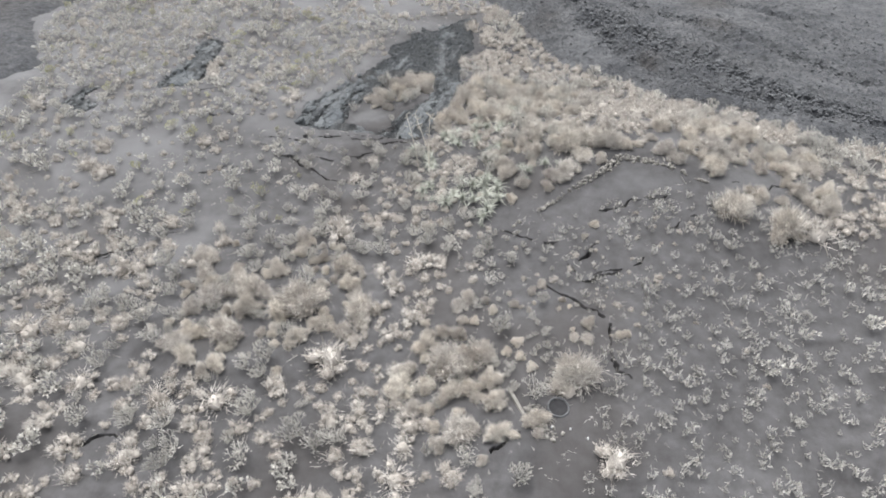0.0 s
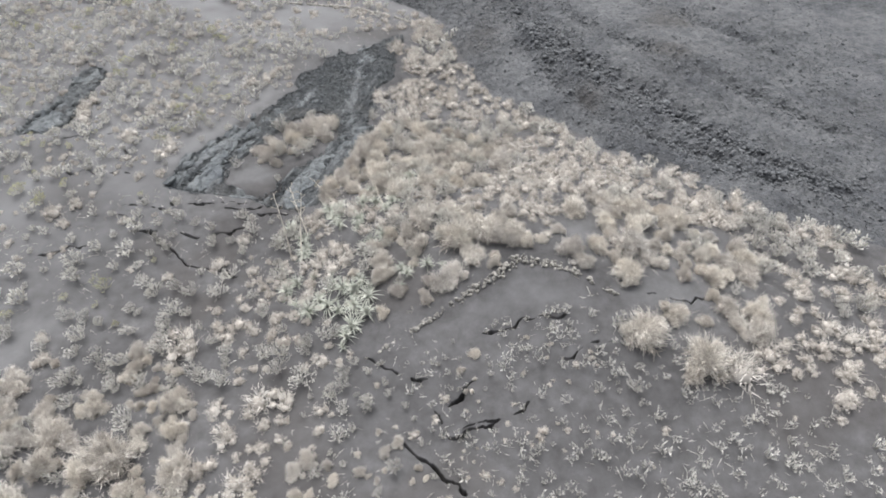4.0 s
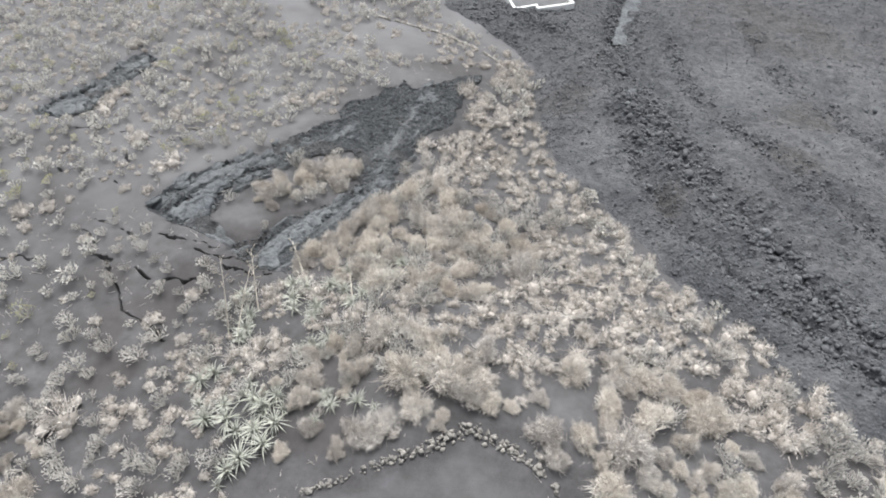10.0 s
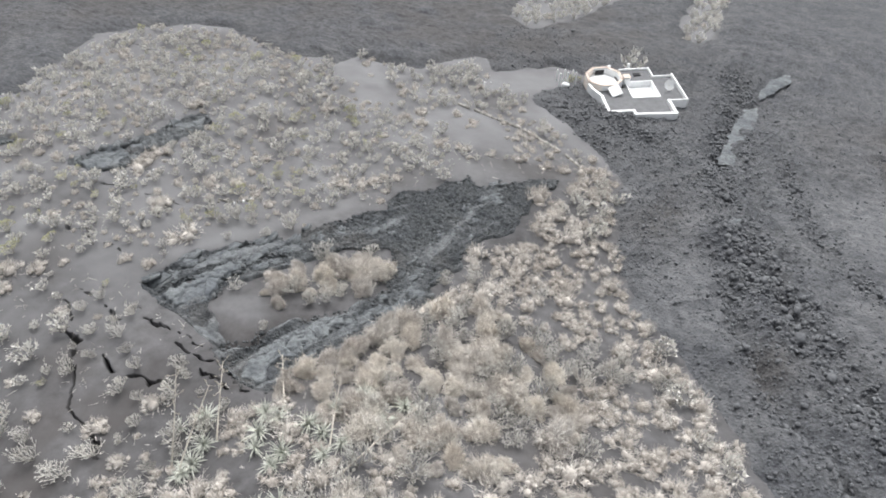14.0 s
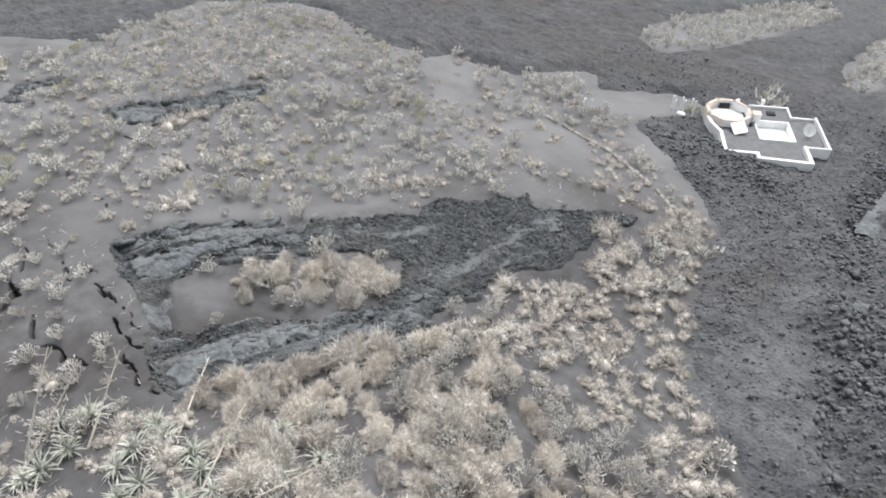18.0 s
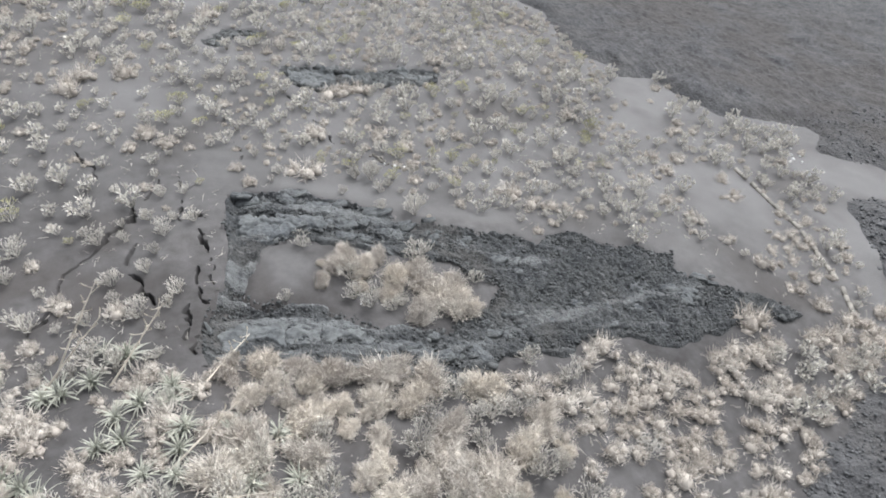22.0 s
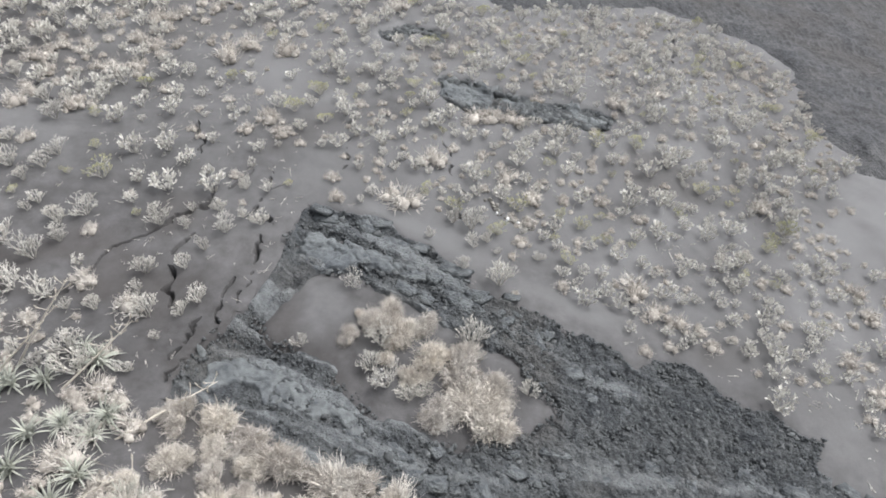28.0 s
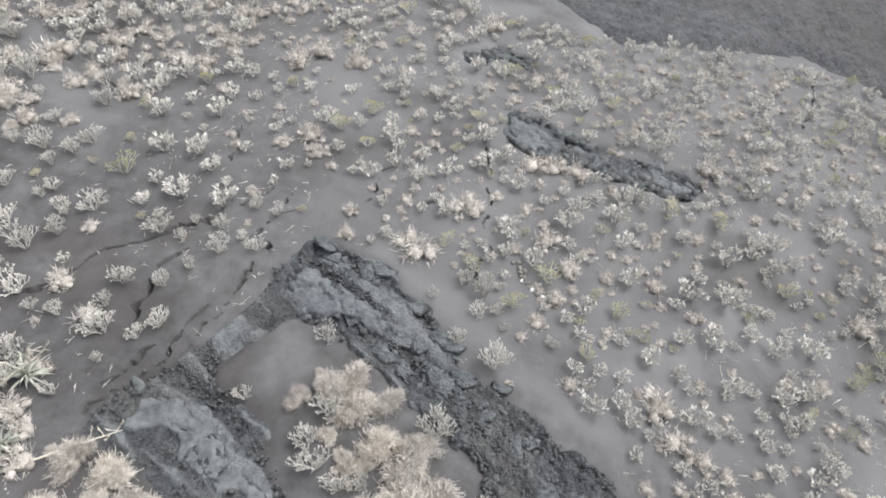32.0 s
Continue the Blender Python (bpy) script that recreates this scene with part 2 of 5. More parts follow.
# broad swells of the slope: centre and height in metres
SWELLS = [(-34, 44, 0.25), (-34, 54, 0.2), (-24, 14, 0.26), (-24, 24, -0.62), (-24, 34, -0.67), (-24, 44, 0.27), (-24, 54, 0.57), (-24, 64, 0.63), (-14, 14, -0.09), (-14, 24, 0.06), (-14, 34, -0.12), (-14, 44, 0.5), (-14, 54, -0.4), (-14, 64, -0.26), (-4, 14, -0.89), (-4, 24, 0.19), (-4, 34, -1.1), (-4, 44, 0.22), (-4, 64, 0.44), (-4, 74, -0.1), (6, 14, 1.14), (6, 24, 0.29), (6, 34, 2.19), (6, 44, 0.44), (6, 54, -0.51), (6, 74, -0.46), (6, 84, -0.07), (16, 14, -0.22), (16, 24, -0.26), (16, 34, 2.51), (16, 44, -0.33), (16, 54, -1.38), (16, 64, 0.15), (16, 74, -0.13), (26, 14, -0.22), (26, 24, 1.52), (26, 34, 0.71), (26, 44, -0.63), (26, 54, 1.45), (26, 64, 0.59)]


def plane(x, y):
    yy = np.where(y > 200, 200 + 60 * np.tanh((y - 200) / 60), np.where(y < -80, -80 + 60 * np.tanh((y + 80) / 60), y))
    swell = sum(h * np.exp(-((x - a) ** 2 + (y - b) ** 2) / 92.5) for a, b, h in SWELLS)
    return 0.006 * np.clip(x, -300, 300) - 0.198 * yy + swell


def scar_drop(x, y):
    """How far the ground sank in the slides."""
    rag = 0.9 * fbm(x / 1.6, y / 1.6, 47, 3)
    s = inside(x, y, SCAR) + rag * step01(y, 40.5, 44)
    isl = inside(x, y, ISLAND) + 0.6 * rag
    drop = step01(s, 0.0, 0.5) * (0.28 + 0.5 * step01(44.5 - y, 0, 4) - 0.012 * np.clip(y - 52, 0, 12))
    drop = drop * (1 - 0.62 * step01(isl, -0.5, 0.35))
    s2 = np.maximum(inside(x, y, SCAR_SMALL), inside(x, y, SCAR_TOP)) + rag
    return drop + 0.4 * step01(s2, -0.1, 0.35)


def ground_z(x, y):
    z = plane(x, y) + 0.16 * fbm(x / 9, y / 9, 3, 3) + 0.10 * fbm(x / 2.2, y / 2.2, 11, 3)
    z = z - scar_drop(x, y)
    # old terrace steps on the near slope and below the far scar
    for line, rise in (([(-26, 18.5), (-17, 19.5), (-10, 17.5), (-4, 18.6)], 0.252), ([(-24, 13.5), (-15, 14.5), (-8, 12.5)], 0.252), ([(-19, 62), (-12, 57), (-10, 55)], 0.3)):
        z = z + rise * np.exp(-(seg_dist(x, y + 0.7, line) / 0.9) ** 2)
    return z


def ground_at(x, y):
    return float(ground_z(np.array([x], float), np.array([y], float))[0])


# ---- materials ----
def node_material(name, rough=0.9):
    m = bpy.data.materials.new(name)
    m.use_nodes = True
    nt = m.node_tree
    b = nt.nodes["Principled BSDF"]
    b.inputs["Roughness"].default_value = rough
    b.inputs["Specular IOR Level"].default_value = 0.25
    return m, nt, b


def ramp_node(nt, fac, stops):
    r = nt.nodes.new("ShaderNodeValToRGB")
    e = r.color_ramp.elements
    while len(e) < len(stops):
        e.new(0.5)
    for k, (p, c) in enumerate(stops):
        e[k].position, e[k].color = p, (*c, 1)
    nt.links.new(fac, r.inputs[0])
    return r.outputs[0]


def noise_node(nt, scale, detail=5, rough=0.6, vector=None, kind="ShaderNodeTexNoise"):
    n = nt.nodes.new(kind)
    n.inputs["Scale"].default_value = scale
    if kind == "ShaderNodeTexNoise":
        n.inputs["Detail"].default_value, n.inputs["Roughness"].default_value = detail, rough
    if vector is None:
        vector = nt.nodes.new("ShaderNodeTexCoord").outputs["Object"]
    nt.links.new(vector, n.inputs["Vector"])
    return n


def mixed(nt, fac, a, b, mode="MIX"):
    m = nt.nodes.new("ShaderNodeMix")
    m.data_type, m.blend_type = "RGBA", mode
    for value, socket in ((fac, m.inputs[0]), (a, m.inputs[6]), (b, m.inputs[7])):
        if isinstance(value, (int, float)):
            socket.default_value = value
        elif isinstance(value, tuple):
            socket.default_value = (*value, 1)
        else:
            nt.links.new(value, socket)
    return m.outputs[2]


def bumped(nt, b, height, strength, distance):
    bp = nt.nodes.new("ShaderNodeBump")
    bp.inputs["Strength"].default_value, bp.inputs["Distance"].default_value = strength, distance
    nt.links.new(height, bp.inputs["Height"])
    nt.links.new(bp.outputs[0], b.inputs["Normal"])


def attribute(nt, name):
    a = nt.nodes.new("ShaderNodeAttribute")
    a.attribute_name = name
    return a.outputs["Fac"]


def ground_material():
    m, nt, b = node_material("ash_ground", 0.95)
    big = noise_node(nt, 0.16, 4, 0.55)
    mid = noise_node(nt, 1.4, 6, 0.65)
    fine = noise_node(nt, 22, 4, 0.7)
    c1 = ramp_node(nt, big.outputs[0], [(0.3, ASH_DARK), (0.52, ASH), (0.72, ASH_PALE)])
    c2 = ramp_node(nt, mid.outputs[0], [(0.3, (0.62, 0.615, 0.61)), (0.7, (1.2, 1.2, 1.21))])
    c3 = ramp_node(nt, fine.outputs[0], [(0.3, (0.86, 0.86, 0.86)), (0.7, (1.1, 1.1, 1.1))])
    c = mixed(nt, 1.0, mixed(nt, 1.0, c1, c2, "MULTIPLY"), c3, "MULTIPLY")
    c = mixed(nt, attribute(nt, "drift_haze"), c, ASH_DRIFT_HAZE)
    c = mixed(nt, attribute(nt, "humus"), c, HUMUS)
    nt.links.new(c, b.inputs["Base Color"])
    bumped(nt, b, mixed(nt, 0.35, mid.outputs[0], fine.outputs[0]), 0.5, 0.08)
    return m


def rubble_material(name, dark, mid_c, pale, dust, brown, scale=1.0, rough=0.9):
    m, nt, b = node_material(name, rough)
    big = noise_node(nt, 0.3 * scale, 5, 0.6)
    mid = noise_node(nt, 3.0 * scale, 6, 0.7)
    blotch = noise_node(nt, 0.95 * scale, 7, 0.72)
    vor = noise_node(nt, 4.5 * scale, kind="ShaderNodeTexVoronoi")
    c = ramp_node(nt, mid.outputs[0], [(0.28, dark), (0.5, mid_c), (0.75, pale)])
    c = mixed(nt, 1.0, c, ramp_node(nt, big.outputs[0], [(0.3, (0.75, 0.76, 0.8)), (0.7, (1.2, 1.18, 1.15))]), "MULTIPLY")
    c = mixed(nt, attribute(nt, "dust"), c, dust)
    c = mixed(nt, attribute(nt, "brown"), c, brown)
    c = mixed(nt, 1.0, c, ramp_node(nt, blotch.outputs[0], [(0.34, (0.62, 0.63, 0.65)), (0.5, (1.0, 1.0, 1.0)), (0.68, (1.3, 1.3, 1.29))]), "MULTIPLY")
    nt.links.new(c, b.inputs["Base Color"])
    bumped(nt, b, mixed(nt, 0.5, mid.outputs[0], vor.outputs["Distance"]), 0.9, 0.15)
    return m


def plain_material(name, stops, scale=8.0, rough=0.9, bump=0.3, random_shift=0.0, coords="Object"):
    m, nt, b = node_material(name, rough)
    tc = nt.nodes.new("ShaderNodeTexCoord").outputs[coords]
    n = noise_node(nt, scale, 5, 0.65, tc)
    c = ramp_node(nt, n.outputs[0], stops)
    if random_shift:
        info = nt.nodes.new("ShaderNodeObjectInfo").outputs["Random"]
        c = mixed(nt, 1.0, c, ramp_node(nt, info, [(0.0, (1 - random_shift,) * 3), (1.0, (1 + random_shift, 1 + random_shift * 0.97, 1 + random_shift * 0.9))]), "MULTIPLY")
    nt.links.new(c, b.inputs["Base Color"])
    if bump:
        bumped(nt, b, n.outputs[0], bump, 0.05)
    return m


def plant_material(name, a, b_, shift=0.1):
    """Dry twigs: colour varies from plant to plant and from twig to twig."""
    m, nt, b = node_material(name, 0.85)
    geo = nt.nodes.new("ShaderNodeNewGeometry")
    info = nt.nodes.new("ShaderNodeObjectInfo")
    n = noise_node(nt, 0.55, 3, 0.7, geo.outputs["Position"])
    c = ramp_node(nt, n.outputs[0], [(0.35, a), (0.65, b_)])
    c = mixed(nt, 1.0, c, ramp_node(nt, geo.outputs["Random Per Island"], [(0.0, (0.68, 0.67, 0.655)), (1.0, (1.24, 1.24, 1.24))]), "MULTIPLY")
    c = mixed(nt, 1.0, c, ramp_node(nt, info.outputs["Random"], [(0.0, (1 - shift, 1 - shift, 1 - shift * 0.9)), (1.0, (1 + shift * 0.6, 1 + shift * 0.55, 1 + shift * 0.45))]), "MULTIPLY")
    nt.links.new(c, b.inputs["Base Color"])
    return m


ASH_DARK, ASH, ASH_PALE, ASH_DRIFT_HAZE, HUMUS = (0.062, 0.0612, 0.0632), (0.083, 0.082, 0.0848), (0.107, 0.106, 0.1092), (0.140, 0.141, 0.146), (0.054, 0.050, 0.049)
MAT_GROUND = ground_material()
MAT_LAVA = rubble_material("lava_rubble", (0.031, 0.033, 0.036), (0.066, 0.069, 0.074), (0.106, 0.111, 0.119), (0.104, 0.107, 0.113), (0.057, 0.0545, 0.054), 1.3)
MAT_CLODS = rubble_material("slide_clods", (0.029, 0.031, 0.034), (0.060, 0.065, 0.069), (0.103, 0.111, 0.117), (0.132, 0.141, 0.148), (0.075, 0.073, 0.071), 2.4)
MAT_SLAB = rubble_material("compact_ash", (0.074, 0.081, 0.086), (0.109, 0.119, 0.125), (0.143, 0.154, 0.159), (0.2, 0.2, 0.2), (0.1, 0.1, 0.1), 0.9)
MAT_STONE = plain_material("wall_stone", [(0.3, (0.155, 0.151, 0.14)), (0.7, (0.30, 0.29, 0.272))], 5.0, 0.9, 0.4, 0.25)
MAT_LAVA_STONE = plain_material("lava_stone", [(0.3, (0.070, 0.074, 0.080)), (0.7, (0.145, 0.152, 0.161))], 4.0, 0.9, 0.6, 0.25)
MAT_CLOD_STONE = plain_material("clod", [(0.3, (0.050, 0.054, 0.058)), (0.7, (0.135, 0.145, 0.151))], 5.0, 0.92, 0.6, 0.35)
MAT_TWIG = plant_material("grey_twigs", (0.40, 0.39, 0.365), (0.57, 0.56, 0.53))
MAT_TIP = plant_material("pale_twig_tips", (0.585, 0.575, 0.54), (0.725, 0.715, 0.675))
MAT_BEIGE = plant_material("beige_dry_foliage", (0.525, 0.49, 0.445), (0.675, 0.652, 0.61), 0.18)
MAT_BEIGE_STEM = plant_material("beige_stems", (0.38, 0.353, 0.32), (0.49, 0.462, 0.425))
MAT_YELLOW = plant_material("yellow_green_leaves", (0.43, 0.435, 0.235), (0.56, 0.555, 0.345))
MAT_AGAVE = plant_material("grey_green_leaf", (0.33, 0.35, 0.305), (0.52, 0.54, 0.485), 0.14)
MAT_STALK = plant_material("dry_stalk", (0.42, 0.39, 0.34), (0.52, 0.49, 0.43), 0.1)
MAT_WHITE = plain_material("white_render", [(0.3, (0.66, 0.67, 0.67)), (0.6, (0.80, 0.81, 0.81))], 1.2, 0.8, 0.1)
MAT_TERRACOTTA = plain_material("terracotta", [(0.3, (0.42, 0.34, 0.29)), (0.7, (0.60, 0.52, 0.46))], 3.0, 0.8, 0.2)
MAT_CREAM = plain_material("cream_plaster", [(0.3, (0.62, 0.54, 0.47)), (0.7, (0.76, 0.71, 0.66))], 1.4, 0.85, 0.15)
MAT_ROOF_ASH = plain_material("roof_ash", [(0.3, (0.10, 0.102, 0.107)), (0.7, (0.148, 0.151, 0.157))], 1.5, 0.95, 0.3)
# near-black: paints the shade inside holes, also colours hatch and courtyard block
MAT_DARK = plain_material("dark_void", [(0.3, (0.02, 0.02, 0.022)), (0.7, (0.045, 0.045, 0.048))], 3.0, 0.9, 0.2)

# ---- ground: one sheet to the horizon ----
STEP, FINE = 0.28, 8
gx = axis((-46, 36), STEP, (-50, 46), 0.3, 2600, 1.22)
gy = axis((6, 80), STEP, (4, 84), 0.3, 2600, 1.16)
X, Y = np.meshgrid(gx, gy, indexing="ij")
near = (X > -60) & (X < 62) & (Y > -15) & (Y < 120)
Z = plane(X, Y)
Z[near] = ground_z(X[near], Y[near])


def lava_out(x, y):
    return -np.maximum(inside(x, y, KIPUKA), np.maximum(inside(x, y, FAR_PATCHES[0]), inside(x, y, FAR_PATCHES[1]))) + 0.45 + 0.9 * fbm(x / 2.4, y / 2.4, 51, 3)


def crack_depth(x, y):
    """How deep the ground is torn open: zigzag slots with gaps in them."""
    wx = x + 0.5 * fbm(x / 0.9, y / 0.9, 41, 2) + 0.12 * vnoise(x / 0.16, y / 0.16, 43)
    wy = y + 0.5 * fbm(x / 0.9, y / 0.9, 57, 2) + 0.12 * vnoise(x / 0.16, y / 0.16, 59)
    cut = np.zeros(x.shape)
    for line, width in CRACKS:
        w = width * np.where(y > 38.2, 0.42 + 1.5 * fbm(x / 0.5, y / 0.5, 77, 2), 0.64 + 1.2 * fbm(x / 0.8, y / 0.8, 77, 2))
        cut = np.maximum(cut, 1.5 * step01(w, 0.02, 0.04) * step01(w - seg_dist(wx, wy, line), 0.0, 0.03))
    return cut


def ground_tints(x, y):
    dn = np.zeros(x.shape)
    for poly in BARE:
        dn = np.maximum(dn, step01(inside(x, y, poly) + 0.5 * fbm(x / 1.5, y / 1.5, 5, 2), -0.5, 0.8))
    # bare sheets are drifted ash; the far-slope term paints distance haze into the colour
    d = np.clip(dn * 0.38 + 0.85 * step01(y * 0.5 - x, 24, 44) * (0.7 + 0.8 * fbm(x / 3, y / 3, 83, 3)), 0, 1)
    return d, np.clip(step01(fbm(x / 6, y / 6, 91, 3), 0.05, 0.35) * 0.45 + 0.7 * step01(fbm(x / 2.2, y / 2.2, 95, 3), -0.1, 0.4) * np.exp(-((x + 6) / 4.5) ** 2 - ((y - 33) / 6) ** 2), 0, 0.8) * step01(inside(x, y, KIPUKA), 0, 2) * (1 - dn)


drift_haze, humus = np.zeros(X.shape), np.zeros(X.shape)
drift_haze[near], humus[near] = ground_tints(X[near], Y[near])
beyond = (X > -30) & (X < 20) & (Y > 95) & (Y < 160)
drift_haze[beyond] = np.maximum(drift_haze[beyond], step01(np.maximum(inside(X[beyond], Y[beyond], FAR_PATCHES[0]), inside(X[beyond], Y[beyond], FAR_PATCHES[1])), -1, 0.5))
sunk = (X > -90) & (X < 90) & (Y > 25) & (Y < 200)
Z[sunk] -= 2.2 * step01(lava_out(X[sunk], Y[sunk]), 0.8, 3.5)
faces = grid_faces(len(gx), len(gy))
mx, my = X.ravel()[faces].mean(1), Y.ravel()[faces].mean(1)
close = np.zeros(len(faces), bool)
cand = np.flatnonzero((mx > -45) & (mx < 35) & (my > 7) & (my < 79))
close[cand] = np.min([seg_dist(mx[cand], my[cand], line) for line, _ in CRACKS], 0) < 0.62
# finer cells along the cracks
h = STEP / FINE
cx0, cy0 = X.ravel()[faces[close, 0]], Y.ravel()[faces[close, 0]]
ox, oy = cx0.min(), cy0.min()
ci, cj = np.round((cx0 - ox) / h).astype(int), np.round((cy0 - oy) / h).astype(int)
u, v = np.meshgrid(np.arange(FINE), np.arange(FINE), indexing="ij")
qi, qj = (ci[:, None] + u.ravel()).ravel(), (cj[:, None] + v.ravel()).ravel()
WIDE = 1 << 16
keys = np.stack([qi * WIDE + qj, (qi + 1) * WIDE + qj, (qi + 1) * WIDE + qj + 1, qi * WIDE + qj + 1], -1)
uniq, inv = np.unique(keys.ravel(), return_inverse=True)
fx, fy = ox + (uniq // WIDE) * h, oy + (uniq % WIDE) * h
fz = ground_z(fx, fy) - crack_depth(fx, fy)
fd, fh = ground_tints(fx, fy)
gv = np.concatenate([np.stack([X, Y, Z], -1).reshape(-1, 3), np.c_[fx, fy, fz]])
gf = np.concatenate([faces[~close], inv.reshape(-1, 4) + X.size])
ground = tagged(new("ground", fast_mesh("ground", gv, gf, MAT_GROUND, True, {"drift_haze": np.r_[drift_haze.ravel(), fd], "humus": np.r_[humus.ravel(), fh]})),
                "grey volcanic ash slope with dark ground cracks", "ground", kind="structure")


# ---- lava field round the spared slope ----
FLOW = [(12.6, 104), (13.4, 90), (13.9, 78), (14.6, 71), (16.0, 66), (18.2, 62), (20.6, 57.8), (23.2, 54), (26, 49.4), (29, 45), (34, 40)]
RIFT = [(15.4, 63), (17.0, 58.3), (18.5, 55.1), (19.9, 51.5), (22.0, 48.6), (25.5, 45), (30, 41)]
OUTER = [(18.8, 78), (21.4, 67.4), (23.0, 64.0), (25.0, 61.1), (31, 54), (38, 48)]
FURTHER = [(26, 84), (28, 74), (31, 67), (38, 59)]
CHANNEL = [(14.2, 77), (14.6, 84), (15.1, 90), (17.3, 102)]
DUSTY = [((27, 62), 5, 4), ((36, 70), 9, 8), ((24, 74), 5, 7), ((13.0, 55.5), 1.6, 2.6), ((14.6, 59.8), 1.4, 2.2), ((13.7, 65.5), 1.3, 2.4), ((18.3, 50), 1.6, 2.5), ((30, 88), 10, 9), ((33, 49), 4, 3.5), ((21, 71), 2, 5)]
BROWNISH = [((10.6, 65), 2.4, 5.0), ((27.4, 58.6), 2.8, 2.4), ((19.6, 53.2), 1.0, 2.2), ((30, 66), 4, 3), ((30, 86), 9, 8), ((-30, 98), 26, 20), ((-8, 102), 12, 12), ((-58, 78), 16, 22)]


def spots(x, y, which):
    return np.clip(sum(np.exp(-((x - c[0]) / a) ** 2 - ((y - c[1]) / b) ** 2) for c, a, b in which), 0, 1)


# where the buried house stands
FOOTPRINT = [(3.4 + 0.8387 * u - 0.5446 * v, 80.5 + 0.5446 * u + 0.8387 * v) for u, v in ((0, 0), (2.3, 0), (2.3, -0.6), (6.05, -0.75), (6.05, 1.35), (7.85, 1.35), (7.85, 5.85), (6.0, 5.85), (6.0, 7.4), (0, 7.4), (-0.8, 5.6), (-0.6, 3.9))]


def coarseness(x, y):
    """Where the flow broke into large blocks: along its channel and rifts, and round the house."""
    wx, wy = x + 1.4 * fbm(x / 4, y / 4, 31, 3), y + 1.4 * fbm(x / 4, y / 4, 35, 3)
    c = sum(a * np.exp(-(seg_dist(wx, wy, line) / w) ** 2) for line, a, w in ((FLOW, 1.0, 1.7), (RIFT, 0.75, 0.8), (OUTER, 0.7, 1.0), (FURTHER, 0.5, 1.2)))
    c = c + 0.7 * np.exp(-((x - 3.5) / 6.5) ** 2 - ((y - 78) / 6) ** 2)
    return np.clip(c * (0.75 + 0.9 * fbm(x / 2.5, y / 2.5, 39, 3)), 0, 1)


def lava_base(x, y, out):
    """The flow's broad surface."""
    bank = 0.58 * np.exp(-((x - 5.5) / 6) ** 2 - ((y - 80.5) / 4.5) ** 2)
    return plane(x, y) - 0.35 + 0.75 * step01(out, -0.5, 2.5) + 0.9 * fbm(x / 16, y / 16, 21, 3) * step01(out, 0, 8) + bank * step01(out, 0, 3)


def lava_z(x, y):
    out = lava_out(x, y)
    edge = step01(out, -0.3, 2.0)
    coarse = coarseness(x, y)
    d1, d2, r = cells(x / 1.1 + 0.3 * fbm(x, y, 14, 2), y / 1.1, 3)
    e1, e2, q = cells(x / 0.45 + 0.3 * fbm(x / 0.5, y / 0.5, 16, 2), y / 0.45, 8)
    h1, h2, p = cells(x / 0.27 + 0.4 * fbm(x, y, 14, 2), y / 0.27, 18)
    jag = fbm(x / 1.5, y / 1.5, 24, 2) + 0.55 * fbm(x / 0.45, y / 0.45, 26, 2)
    blocks = 0.26 * (0.3 + 0.7 * r) * step01(d2 - d1, 0, 0.22) + 0.20 * (0.2 + q) * step01(e2 - e1, 0, 0.14)
    grit = 0.11 * p * step01(h2 - h1, 0, 0.14) + 0.10 * q * step01(e2 - e1, 0, 0.14)
    along = seg_dist(x, y, FLOW) + 0.6 * fbm(x / 3, y / 3, 22, 2)
    ridges = 0.30 * fbm(along / 1.3, y / 9, 23, 3) + 0.12 * fbm(along / 0.45, y / 4, 25, 2)
    z = lava_base(x, y, out) + edge * (grit + (0.20 + 0.24 * coarse) * jag + coarse * blocks + ridges + 0.28 * fbm(x / 3.2, y / 3.2, 29, 3))
    for line, depth in ((FLOW, 0.25), (RIFT, 0.34), (OUTER, 0.22), (FURTHER, 0.2)):
        d = seg_dist(x + 1.1 * fbm(x / 3, y / 3, 31, 3), y, line)
        z = z + edge * (0.26 * np.exp(-((d - 1.5) / 0.7) ** 2) - depth * np.exp(-(d / 0.4) ** 2))
    z = z - 0.6 * np.exp(-(seg_dist(x, y, CHANNEL) / 1.6) ** 2) * step01(out, 0, 3)
    return np.where(inside(x, y, FOOTPRINT) > 0.1, np.minimum(z, -16.7), z)


lx = axis((4, 42), 0.16, (-46, 60), 0.45, 900, 1.14)
ly = axis((40, 96), 0.17, (30, 120), 0.45, 900, 1.14)
LX, LY = np.meshgrid(lx, ly, indexing="ij")
lout = lava_out(LX, LY)
LZ = lava_z(LX, LY)
fc = grid_faces(len(lx), len(ly))
mid_out = lout.ravel()[fc].max(1)
fc = fc[mid_out > -1.0]
used, inv = np.unique(fc.ravel(), return_inverse=True)
lv = np.stack([LX, LY, LZ], -1).reshape(-1, 3)[used]
pcoarse = coarseness(lv[:, 0], lv[:, 1])
pdust = np.clip((1 - pcoarse) * (0.16 + 0.9 * fbm(lv[:, 0] / 4, lv[:, 1] / 4, 61, 4)) * step01(lv[:, 0] + 0.6 * (lv[:, 1] - 60), -2, 8) * step01(95 - lv[:, 1], 0, 20)
                + 0.45 * (1 - pcoarse) * spots(lv[:, 0], lv[:, 1], DUSTY), 0, 0.85)
pbrown = np.clip(spots(lv[:, 0], lv[:, 1], BROWNISH) * (0.5 + 0.9 * fbm(lv[:, 0] / 3, lv[:, 1] / 3, 67, 3)), 0, 0.7)
